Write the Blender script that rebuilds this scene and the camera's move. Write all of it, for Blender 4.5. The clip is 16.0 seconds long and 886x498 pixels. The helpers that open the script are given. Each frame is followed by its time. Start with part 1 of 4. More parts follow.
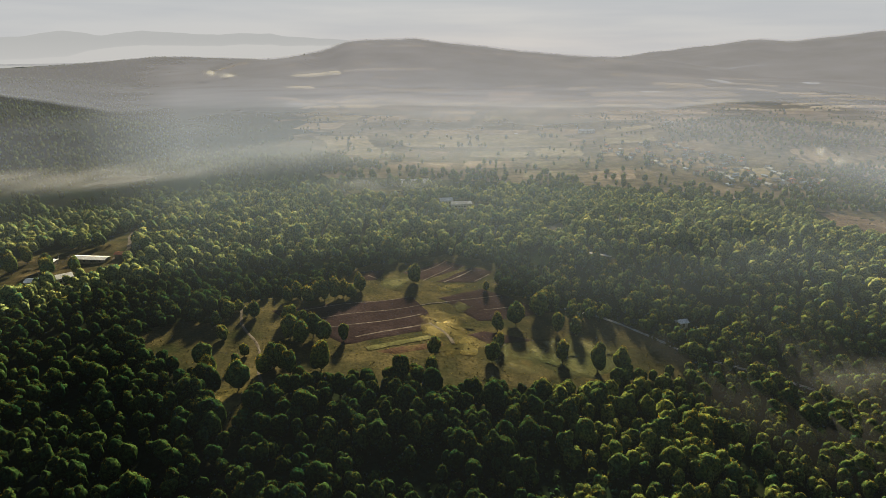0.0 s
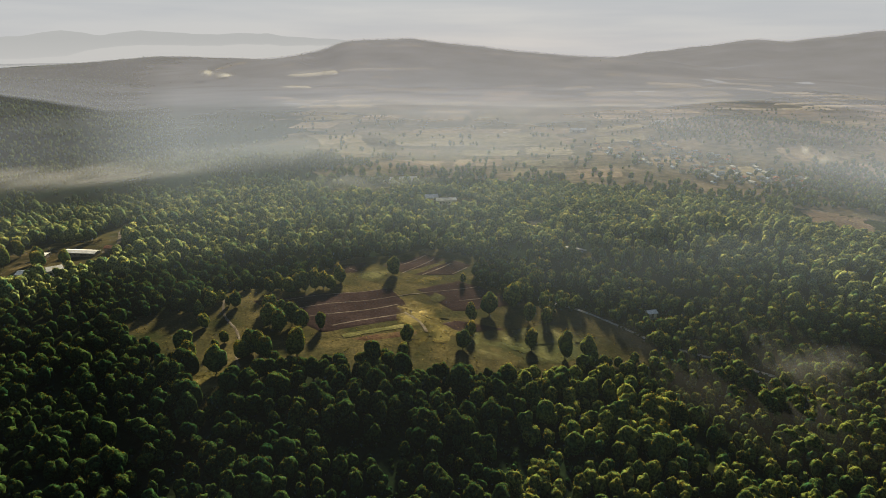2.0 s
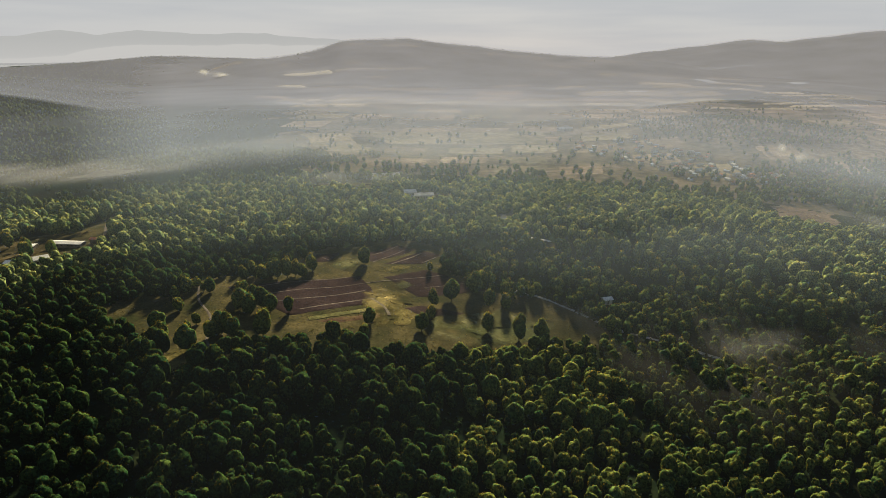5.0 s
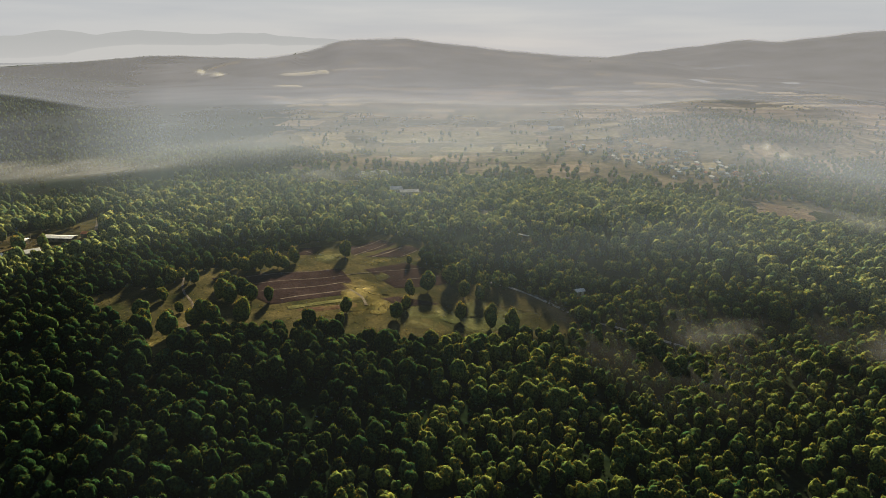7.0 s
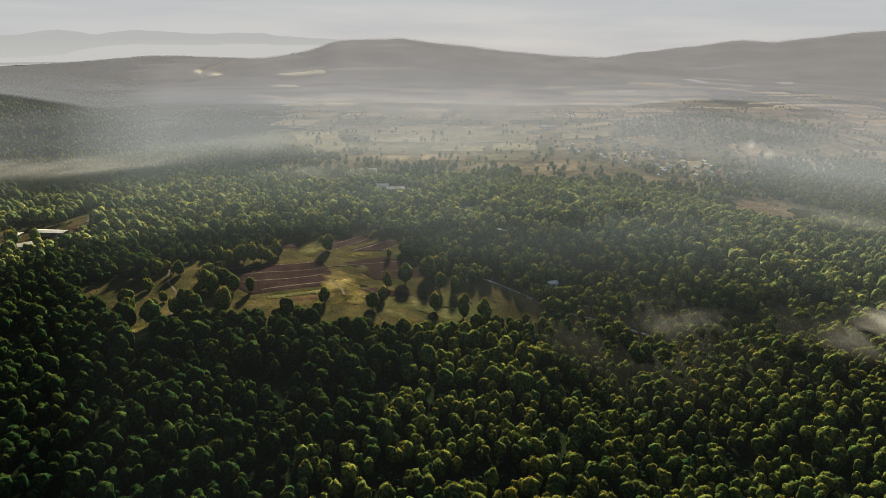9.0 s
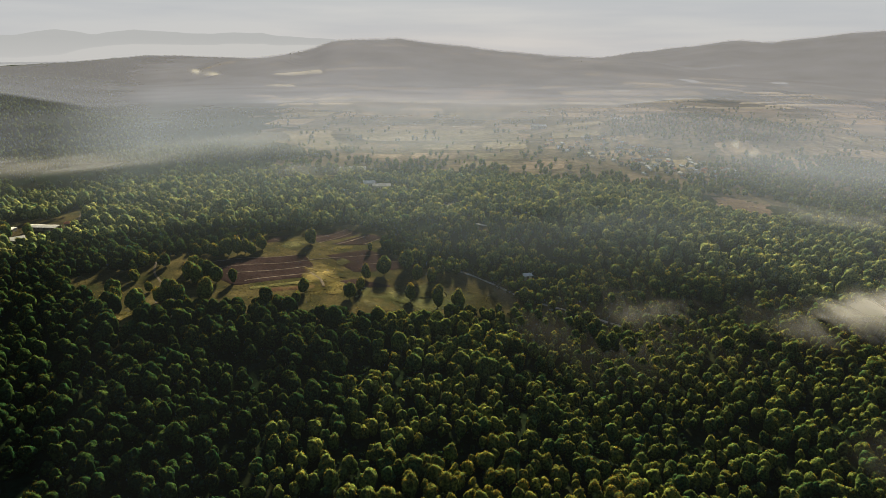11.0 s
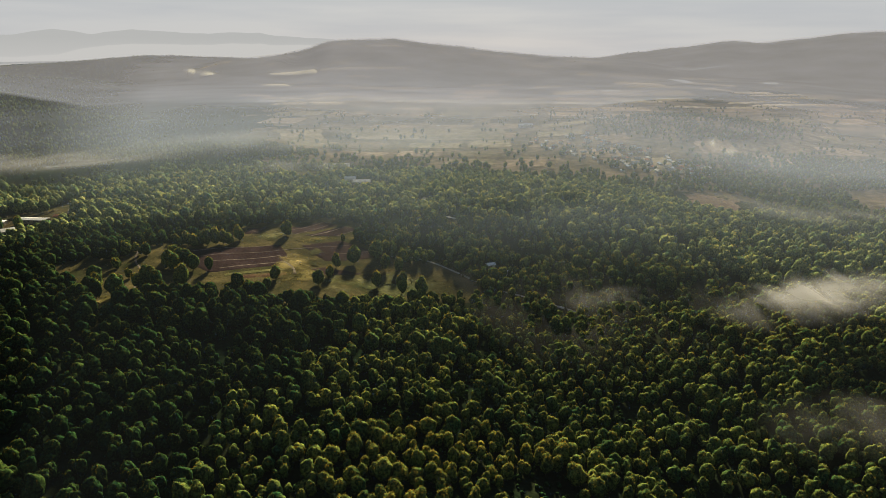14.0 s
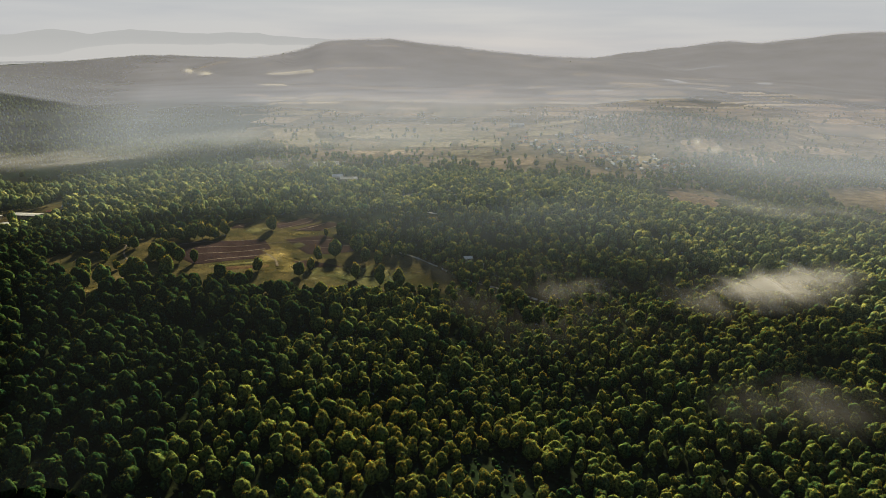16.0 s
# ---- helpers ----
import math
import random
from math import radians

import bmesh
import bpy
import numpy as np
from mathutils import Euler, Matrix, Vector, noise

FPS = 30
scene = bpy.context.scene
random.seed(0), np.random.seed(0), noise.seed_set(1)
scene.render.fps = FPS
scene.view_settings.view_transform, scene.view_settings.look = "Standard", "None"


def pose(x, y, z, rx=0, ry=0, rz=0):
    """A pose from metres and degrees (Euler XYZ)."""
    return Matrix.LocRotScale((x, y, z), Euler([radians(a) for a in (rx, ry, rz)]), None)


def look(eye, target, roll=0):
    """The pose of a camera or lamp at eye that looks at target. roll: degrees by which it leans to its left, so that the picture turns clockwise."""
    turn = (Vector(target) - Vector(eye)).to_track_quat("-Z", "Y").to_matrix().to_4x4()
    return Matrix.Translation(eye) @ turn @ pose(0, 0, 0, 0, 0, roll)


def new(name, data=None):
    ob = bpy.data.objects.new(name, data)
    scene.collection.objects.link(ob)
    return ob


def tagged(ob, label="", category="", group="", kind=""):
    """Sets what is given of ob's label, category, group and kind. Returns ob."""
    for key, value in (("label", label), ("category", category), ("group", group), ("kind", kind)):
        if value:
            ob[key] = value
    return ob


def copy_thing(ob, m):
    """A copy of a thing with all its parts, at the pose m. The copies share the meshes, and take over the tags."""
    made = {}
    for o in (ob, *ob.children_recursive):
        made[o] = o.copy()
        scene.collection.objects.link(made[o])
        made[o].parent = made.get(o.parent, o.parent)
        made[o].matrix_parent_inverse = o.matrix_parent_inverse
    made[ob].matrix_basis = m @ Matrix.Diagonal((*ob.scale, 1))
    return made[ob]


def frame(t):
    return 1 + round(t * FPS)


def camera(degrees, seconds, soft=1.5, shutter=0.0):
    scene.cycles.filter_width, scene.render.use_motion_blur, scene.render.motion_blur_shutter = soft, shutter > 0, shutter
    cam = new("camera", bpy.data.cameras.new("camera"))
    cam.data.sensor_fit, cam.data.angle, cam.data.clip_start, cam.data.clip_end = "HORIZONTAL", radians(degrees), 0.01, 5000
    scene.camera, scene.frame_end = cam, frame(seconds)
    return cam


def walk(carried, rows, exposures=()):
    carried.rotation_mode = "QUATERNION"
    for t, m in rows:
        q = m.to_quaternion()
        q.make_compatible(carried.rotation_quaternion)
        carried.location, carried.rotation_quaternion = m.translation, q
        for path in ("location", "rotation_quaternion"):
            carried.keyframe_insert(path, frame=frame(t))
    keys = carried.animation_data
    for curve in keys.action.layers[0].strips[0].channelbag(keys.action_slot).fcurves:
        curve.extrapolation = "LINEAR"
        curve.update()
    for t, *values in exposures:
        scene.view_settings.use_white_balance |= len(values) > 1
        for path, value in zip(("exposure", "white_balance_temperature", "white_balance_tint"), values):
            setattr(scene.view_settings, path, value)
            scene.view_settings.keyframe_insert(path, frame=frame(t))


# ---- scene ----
cam = camera(72.0, 16.0, soft=.6)
SIZE = 120.0
WAY, BEND = (.698, -.716, .0184), (-.0622, .1135, -.0287)


def row(t):
    s = t / 16
    x, y, z = (SIZE * (w * s + b * s * (1 - s)) for w, b in zip(WAY, BEND))
    return t, pose(x, y, 120 + z, 90 - 18.736 - .017 * s, -.3 * s, -.326 * s)


walk(cam, [row(t) for t in range(17)], [(0, 2.45), (16, 2.45)])

# ---- light ----
SUN_HEIGHT, SUN_BEARING = 21.0, 4.0
world = bpy.data.worlds.new("hazy_morning_sky")
scene.world = world
world.use_nodes = True
wn, wl = world.node_tree.nodes, world.node_tree.links
sky = wn.new("ShaderNodeTexSky")
sky.sky_type = "NISHITA"
sky.sun_disc = False
sky.sun_elevation, sky.sun_rotation = radians(SUN_HEIGHT), radians(SUN_BEARING)
sky.dust_density, sky.air_density, sky.altitude = 1.0, 1.2, 1500
tone = wn.new("ShaderNodeMixRGB")
tc_, sp_, up_ = wn.new("ShaderNodeTexCoord"), wn.new("ShaderNodeSeparateXYZ"), wn.new("ShaderNodeMapRange")
wl.new(tc_.outputs["Generated"], sp_.inputs[0])
wl.new(sp_.outputs["Z"], up_.inputs["Value"])
for k_, v_ in zip(("From Min", "From Max", "To Min", "To Max"), (.08, .4, .985, .12)):
    up_.inputs[k_].default_value = v_
wl.new(up_.outputs[0], tone.inputs[0])
tone.inputs[2].default_value = (2.36, 2.40, 2.46, 1)
dim_ = wn.new("ShaderNodeMixRGB")
dim_.blend_type = "MULTIPLY"
dim_.inputs[0].default_value, dim_.inputs[2].default_value = 1, (.82, .85, .92, 1)
wl.new(sky.outputs[0], dim_.inputs[1])
wl.new(dim_.outputs[0], tone.inputs[1])
# faint streaks of thin cloud
cloud, lie = wn.new("ShaderNodeTexNoise"), wn.new("ShaderNodeMapping")
lie.inputs["Scale"].default_value = (2.2, 2.2, 26)
cloud.inputs["Scale"].default_value, cloud.inputs["Detail"].default_value = 1.3, 5
wl.new(tc_.outputs["Generated"], lie.inputs[0])
wl.new(lie.outputs[0], cloud.inputs["Vector"])
streak, veil_ = wn.new("ShaderNodeValToRGB"), wn.new("ShaderNodeMixRGB")
for k_, (at_, c_) in zip(streak.color_ramp.elements, ((.38, (.93, .94, .955, 1)), (.62, (1.05, 1.04, 1.02, 1)))):
    k_.position, k_.color = at_, c_
wl.new(cloud.outputs["Fac"], streak.inputs[0])
veil_.blend_type = "MULTIPLY"
veil_.inputs[0].default_value = 1
wl.new(tone.outputs[0], veil_.inputs[1])
wl.new(streak.outputs[0], veil_.inputs[2])
# hazy sky: brighter towards the sun than away from it
back_, away_ = wn.new("ShaderNodeMapRange"), wn.new("ShaderNodeMixRGB")
back_.interpolation_type = "SMOOTHSTEP"
for k_, v_ in zip(("From Min", "From Max", "To Min", "To Max"), (-.5, .7, .34, 1)):
    back_.inputs[k_].default_value = v_
wl.new(sp_.outputs["Y"], back_.inputs["Value"])
away_.blend_type = "MULTIPLY"
away_.inputs[0].default_value = 1
wl.new(veil_.outputs[0], away_.inputs[1])
wl.new(back_.outputs[0], away_.inputs[2])
wl.new(away_.outputs[0], wn["Background"].inputs[0])
wn["Background"].inputs[1].default_value = .0408
sun = new("sun", bpy.data.lights.new("sun", "SUN"))
sun.data.energy, sun.data.angle, sun.data.color = 5.0, radians(6.0), (1, .865, .57)
sun.matrix_world = look((300, 3000, 1000), (300 - math.sin(radians(SUN_BEARING)) * 10, 3000 - math.cos(radians(SUN_BEARING)) * 10, 1000 - 10 * math.tan(radians(SUN_HEIGHT))))


# ---- materials ----
def material(name, rough=.8):
    m = bpy.data.materials.new(name)
    m.use_nodes = True
    b = m.node_tree.nodes["Principled BSDF"]
    b.inputs["Roughness"].default_value = rough
    b.inputs["Specular IOR Level"].default_value = .25
    return m, m.node_tree.nodes, m.node_tree.links, b


def noise_of(n, l, scale, detail=4, place=None, stretch=None):
    """A noise texture in world metres; scale is cycles per metre."""
    geo = n.new("ShaderNodeNewGeometry")
    tex = n.new("ShaderNodeTexNoise")
    tex.inputs["Scale"].default_value = scale
    tex.inputs["Detail"].default_value = detail
    if stretch:
        mp = n.new("ShaderNodeMapping")
        mp.inputs["Scale"].default_value = stretch[:3]
        mp.inputs["Rotation"].default_value = (0, 0, radians(stretch[3]))
        l.new(geo.outputs["Position"], mp.inputs[0])
        l.new(mp.outputs[0], tex.inputs["Vector"])
    else:
        l.new(geo.outputs["Position"], tex.inputs["Vector"])
    return tex.outputs["Fac"]


def ramp(n, l, value, stops):
    r = n.new("ShaderNodeValToRGB")
    e = r.color_ramp.elements
    while len(e) < len(stops):
        e.new(.5)
    for k, (at, c) in zip(e, stops):
        k.position, k.color = at, (*c, 1)
    l.new(value, r.inputs[0])
    return r.outputs[0]


def mixed(n, l, fac, a, b, kind="MIX"):
    m = n.new("ShaderNodeMixRGB")
    m.blend_type = kind
    for s, v in zip(m.inputs, (fac, a, b)):
        if hasattr(v, "is_linked"):
            l.new(v, s)
        else:
            s.default_value = v if isinstance(v, float) else (*v, 1)
    return m.outputs[0]


def sums(n, l, op, a, b=0.0, clamp=False):
    m = n.new("ShaderNodeMath")
    m.operation, m.use_clamp = op, clamp
    for s, v in zip(m.inputs, (a, b)):
        if hasattr(v, "is_linked"):
            l.new(v, s)
        else:
            s.default_value = v
    return m.outputs[0]


def bumped(n, l, b, value, metres, strength=.6):
    k = n.new("ShaderNodeBump")
    k.inputs["Strength"].default_value, k.inputs["Distance"].default_value = strength, metres
    l.new(value, k.inputs["Height"])
    l.new(k.outputs[0], b.inputs["Normal"])


def earth(name, dark, mid, light, coarse, fine, relief=.15, stretch=None, ragged=False):
    """Soil, grass or road: three tones at two scales, with relief."""
    m, n, l, b = material(name, 1.0)
    b.inputs["Specular IOR Level"].default_value = 0
    big, small = noise_of(n, l, coarse, 5, stretch=stretch), noise_of(n, l, fine, 6)
    c = ramp(n, l, big, [(.32, dark), (.5, mid), (.68, light)])
    g = ramp(n, l, small, [(.3, (.55, .55, .55)), (.7, (1.3, 1.3, 1.3))])
    l.new(mixed(n, l, 1.0, c, g, "MULTIPLY"), b.inputs["Base Color"])
    bumped(n, l, b, small, relief)
    if ragged:
        tc, mp, gr = n.new("ShaderNodeTexCoord"), n.new("ShaderNodeMapping"), n.new("ShaderNodeTexGradient")
        mp.inputs["Location"].default_value, mp.inputs["Scale"].default_value = (-1, -1, 0), (2, 2, 0)
        gr.gradient_type = "SPHERICAL"
        l.new(tc.outputs["Generated"], mp.inputs[0]), l.new(mp.outputs[0], gr.inputs[0])
        edge = sums(n, l, "ADD", sums(n, l, "MULTIPLY", gr.outputs["Fac"], 1.6), sums(n, l, "MULTIPLY", sums(n, l, "SUBTRACT", noise_of(n, l, .12, 6), .62), 3.0), True)
        o, x = n.new("ShaderNodeBsdfTransparent"), n.new("ShaderNodeMixShader")
        l.new(edge, x.inputs[0]), l.new(o.outputs[0], x.inputs[1]), l.new(b.outputs[0], x.inputs[2])
        l.new(x.outputs[0], n["Material Output"].inputs[0])
    return m


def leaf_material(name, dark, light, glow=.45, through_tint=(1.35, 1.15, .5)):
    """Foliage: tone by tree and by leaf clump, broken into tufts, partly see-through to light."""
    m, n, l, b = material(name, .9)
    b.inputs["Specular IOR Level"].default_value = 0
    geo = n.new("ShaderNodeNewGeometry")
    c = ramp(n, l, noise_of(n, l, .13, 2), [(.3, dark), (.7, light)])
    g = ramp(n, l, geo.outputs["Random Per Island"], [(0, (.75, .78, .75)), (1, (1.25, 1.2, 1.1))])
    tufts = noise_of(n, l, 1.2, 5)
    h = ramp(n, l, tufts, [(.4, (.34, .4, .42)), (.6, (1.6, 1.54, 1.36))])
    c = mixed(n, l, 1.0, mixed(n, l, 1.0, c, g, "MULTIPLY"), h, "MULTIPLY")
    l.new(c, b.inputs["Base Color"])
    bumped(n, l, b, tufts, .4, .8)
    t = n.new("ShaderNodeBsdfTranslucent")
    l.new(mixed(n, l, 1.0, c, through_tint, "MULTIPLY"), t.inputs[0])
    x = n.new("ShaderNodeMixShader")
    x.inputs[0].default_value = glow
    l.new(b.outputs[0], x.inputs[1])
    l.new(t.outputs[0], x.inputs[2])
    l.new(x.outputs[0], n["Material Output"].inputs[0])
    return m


def veil_material(name, alpha, white=(.8, .8, .8), tone=None):
    """Mist: thin white droplets that let light through; alpha(n, l) gives its thickness."""
    m, n, l, b = material(name)
    n.remove(b)
    d, t, o = n.new("ShaderNodeBsdfDiffuse"), n.new("ShaderNodeBsdfTranslucent"), n.new("ShaderNodeBsdfTransparent")
    even = n.new("ShaderNodeCombineXYZ")
    even.inputs[2].default_value = 1
    l.new(even.outputs[0], d.inputs["Normal"]), l.new(even.outputs[0], t.inputs["Normal"])
    d.inputs[0].default_value = t.inputs[0].default_value = (*white, 1)
    if tone:
        c = tone(n, l)
        l.new(c, d.inputs[0]), l.new(c, t.inputs[0])
    h, x = n.new("ShaderNodeMixShader"), n.new("ShaderNodeMixShader")
    l.new(d.outputs[0], h.inputs[1]), l.new(t.outputs[0], h.inputs[2])
    l.new(alpha(n, l), x.inputs[0])
    l.new(o.outputs[0], x.inputs[1]), l.new(h.outputs[0], x.inputs[2])
    l.new(x.outputs[0], n["Material Output"].inputs[0])
    return m


def reach(n, l):
    """Metres from the middle of the place, along the ground."""
    geo, v = n.new("ShaderNodeNewGeometry"), n.new("ShaderNodeVectorMath")
    v.operation = "LENGTH"
    l.new(geo.outputs["Position"], v.inputs[0])
    return v.outputs["Value"]


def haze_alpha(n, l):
    """Haze painted as opacity: thickens with distance and in the hollows; thin over the left-hand hill and the knolls.
    """
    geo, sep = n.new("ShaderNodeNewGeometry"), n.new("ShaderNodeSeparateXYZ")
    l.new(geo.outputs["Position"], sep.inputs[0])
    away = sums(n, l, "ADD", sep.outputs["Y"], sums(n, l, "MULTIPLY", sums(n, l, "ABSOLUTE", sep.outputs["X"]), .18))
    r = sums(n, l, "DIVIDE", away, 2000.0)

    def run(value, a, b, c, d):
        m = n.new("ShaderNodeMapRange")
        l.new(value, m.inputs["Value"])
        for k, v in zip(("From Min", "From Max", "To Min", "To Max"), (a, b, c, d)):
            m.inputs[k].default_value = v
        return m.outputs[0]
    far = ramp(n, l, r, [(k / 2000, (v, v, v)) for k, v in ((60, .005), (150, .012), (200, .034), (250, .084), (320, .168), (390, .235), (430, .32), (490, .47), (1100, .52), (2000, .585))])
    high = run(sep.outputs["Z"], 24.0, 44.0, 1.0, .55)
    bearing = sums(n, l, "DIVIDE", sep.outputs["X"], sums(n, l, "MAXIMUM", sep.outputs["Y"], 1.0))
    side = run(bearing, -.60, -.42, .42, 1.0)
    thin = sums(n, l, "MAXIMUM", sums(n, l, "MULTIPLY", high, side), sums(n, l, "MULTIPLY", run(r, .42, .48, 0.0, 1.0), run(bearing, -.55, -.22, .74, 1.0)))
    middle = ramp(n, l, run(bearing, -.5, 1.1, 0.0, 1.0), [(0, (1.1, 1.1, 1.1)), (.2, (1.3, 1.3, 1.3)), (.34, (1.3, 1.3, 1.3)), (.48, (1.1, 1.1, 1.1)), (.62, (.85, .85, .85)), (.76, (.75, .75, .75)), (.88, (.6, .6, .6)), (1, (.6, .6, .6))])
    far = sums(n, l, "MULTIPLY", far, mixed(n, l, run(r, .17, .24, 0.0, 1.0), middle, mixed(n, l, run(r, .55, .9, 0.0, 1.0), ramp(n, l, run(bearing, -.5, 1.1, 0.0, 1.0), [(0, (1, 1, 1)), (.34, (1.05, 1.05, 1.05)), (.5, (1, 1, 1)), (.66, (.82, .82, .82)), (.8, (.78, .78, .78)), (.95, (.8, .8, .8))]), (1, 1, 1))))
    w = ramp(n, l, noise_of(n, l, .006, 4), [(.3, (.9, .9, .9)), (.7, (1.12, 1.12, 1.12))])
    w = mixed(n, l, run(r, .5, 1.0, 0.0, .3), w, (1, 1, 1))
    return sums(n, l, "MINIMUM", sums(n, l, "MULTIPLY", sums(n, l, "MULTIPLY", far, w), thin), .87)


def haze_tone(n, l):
    """Sun put into the colour: thin near mist is bright, far haze is grey."""
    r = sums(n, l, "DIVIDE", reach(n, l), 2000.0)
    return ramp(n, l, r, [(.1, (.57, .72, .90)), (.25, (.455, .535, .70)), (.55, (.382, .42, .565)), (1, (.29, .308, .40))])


def patch_alpha(thick, size, seed, turn=25, smooth_=False, crisp=False):
    """Wisps that thin out towards the edge of their sheet."""
    def alpha(n, l):
        tc, mp, gr = n.new("ShaderNodeTexCoord"), n.new("ShaderNodeMapping"), n.new("ShaderNodeTexGradient")
        mp.inputs["Location"].default_value, mp.inputs["Scale"].default_value = (-1, -1, 0), (2, 2, 0)
        gr.gradient_type = "QUADRATIC_SPHERE"
        l.new(tc.outputs["Generated"], mp.inputs[0]), l.new(mp.outputs[0], gr.inputs[0])
        geo, mq, tx = n.new("ShaderNodeNewGeometry"), n.new("ShaderNodeMapping"), n.new("ShaderNodeTexNoise")
        mq.inputs["Location"].default_value, mq.inputs["Rotation"].default_value = (seed * 37, seed * 11, 0), (0, 0, radians(turn))
        mq.inputs["Scale"].default_value = (1 / size, .45 / size, .6 / size)
        tx.inputs["Scale"].default_value, tx.inputs["Detail"].default_value, tx.inputs["Distortion"].default_value = 1.0, 6, .6
        l.new(geo.outputs["Position"], mq.inputs[0]), l.new(mq.outputs[0], tx.inputs["Vector"])
        w = ramp(n, l, tx.outputs["Fac"], [(.2, (.45, .45, .45)), (.8, (1, 1, 1))] if smooth_ else [(.44, (0, 0, 0)), (.6, (1, 1, 1))] if crisp else [(.38, (0, 0, 0)), (.72, (1, 1, 1))])
        edge = sums(n, l, "MULTIPLY", gr.outputs["Fac"], 1.8, True)
        return sums(n, l, "MULTIPLY", sums(n, l, "MULTIPLY", w, edge), thick)
    return alpha


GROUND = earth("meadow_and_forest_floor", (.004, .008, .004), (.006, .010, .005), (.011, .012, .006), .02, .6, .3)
SOIL = earth("tilled_reddish_soil", (.012, .0078, .0078), (.0175, .0115, .0115), (.024, .0162, .0158), .08, 1.2, .2)
RED_SOIL = earth("fallow_reddish_soil", (.03, .018, .012), (.047, .029, .018), (.06, .047, .02), .1, 1.0, .2)
DRY_GRASS = earth("dry_golden_grass", (.06, .05, .02), (.12, .096, .038), (.2, .16, .068), .09, 1.2, .3)
DRY_GRASS_PATCH = earth("ragged_dry_golden_grass", (.04, .036, .013), (.085, .07, .026), (.16, .128, .052), .09, 1.2, .3, ragged=True)
GREEN_GRASS = earth("grazed_green_grass", (.036, .038, .015), (.06, .058, .024), (.10, .088, .04), .06, .9, .25)
GREEN_GRASS_PATCH = earth("ragged_grazed_green_grass", (.028, .034, .014), (.05, .052, .023), (.088, .08, .038), .06, .9, .25, ragged=True)
BROWN_GRASS = earth("brown_dry_pasture", (.018, .016, .008), (.028, .023, .012), (.047, .037, .019), .06, .8, .25)
BROWN_GRASS_PATCH = earth("ragged_brown_dry_pasture", (.018, .016, .008), (.028, .023, .012), (.047, .037, .019), .06, .8, .25, ragged=True)
TRACK = earth("pale_dirt_track", (.045, .037, .03), (.07, .06, .049), (.11, .096, .08), .3, 2.0, .05)
STRAW = earth("pale_bed_edge", (.042, .034, .028), (.072, .059, .049), (.13, .11, .092), .3, 2.0, .1)
PLASTIC_ROAD = earth("pale_gravel_road", (.16, .155, .15), (.22, .215, .205), (.3, .29, .28), .3, 2.0, .03)
PASTURE = earth("pale_valley_pasture", (.062, .054, .036), (.10, .086, .058), (.145, .122, .085), .012, .15, .3)
STUBBLE = earth("tan_stubble_field", (.07, .055, .04), (.11, .085, .062), (.16, .125, .09), .012, .15, .3)
VALLEY_GRASS = earth("dry_valley_grassland", (.032, .027, .018), (.058, .048, .034), (.085, .068, .049), .015, .12, .3)
PALE_STUBBLE = earth("pale_stubble_and_bare_ground", (.12, .105, .075), (.2, .17, .125), (.27, .235, .18), .012, .15, .3)
LIME = earth("bright_harvested_ground", (.3, .28, .2), (.42, .39, .29), (.5, .47, .36), .012, .15, .3)
CLEARING_GRASS = earth("dry_clearing_grass", (.015, .017, .007), (.029, .026, .012), (.052, .043, .019), .09, 1.1, .3)
BARE_FIELD = earth("bare_reddish_field", (.045, .033, .026), (.068, .05, .039), (.1, .076, .056), .03, .5, .2)
# leaf colour darkened to imitate dim light on the left-hand stand
LEAF = leaf_material("shade_darkened_foliage", (.005, .018, .008), (.018, .031, .009), .06)
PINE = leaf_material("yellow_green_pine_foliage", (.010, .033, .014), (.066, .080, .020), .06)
# pine leaves brightened in colour, standing in for stronger light at mid distance
BRIGHTENED = leaf_material("brightened_pine_foliage", (.026, .060, .030), (.140, .152, .056), .06)
# tuft colours are lighter, yellower leaf copies: treetop rim light put into colour
LEAF_TIP = leaf_material("painted_sunlit_leaf_tufts", (.016, .025, .008), (.066, .059, .015), .5, (1.4, 1.12, .4))
PINE_TIP = leaf_material("painted_sunlit_pine_tufts", (.054, .062, .017), (.163, .138, .033), .5, (1.55, 1.12, .42))
BRIGHTENED_TIP = leaf_material("brightened_pine_tufts", (.115, .125, .048), (.27, .25, .088), .5, (1.3, 1.12, .5))
# lighter leaf copy for far trees, in place of rim light lost there
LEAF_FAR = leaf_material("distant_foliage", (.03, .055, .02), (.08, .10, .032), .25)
BARK = earth("grey_brown_bark", (.05, .038, .028), (.085, .066, .05), (.12, .1, .08), .8, 6, .03)
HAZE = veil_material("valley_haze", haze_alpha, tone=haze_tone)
ROOF_PALE = earth("pale_metal_roofing", (.34, .335, .32), (.43, .42, .40), (.52, .51, .485), .3, 3, .02)
ROOF_BLUE = earth("blue_grey_metal_roofing", (0.14, 0.168, 0.21), (0.196, 0.231, 0.28), (0.266, 0.301, 0.35), .3, 3, .02)
ROOF_TILE = earth("weathered_clay_roofing", (0.112, 0.049, 0.0315), (0.168, 0.077, 0.049), (0.224, 0.119, 0.077), .3, 3, .03)
ROOF_GREY = earth("dull_metal_roofing", (.16, .16, .16), (.24, .24, .235), (.34, .335, .325), .3, 3, .02)
PLASTER = earth("stained_pale_plaster", (0.266, 0.245, 0.217), (0.35, 0.329, 0.294), (0.434, 0.42, 0.385), .2, 2, .01)
TIMBER = earth("grey_weathered_timber", (.08, .065, .05), (.13, .11, .085), (.19, .16, .13), .5, 5, .02)
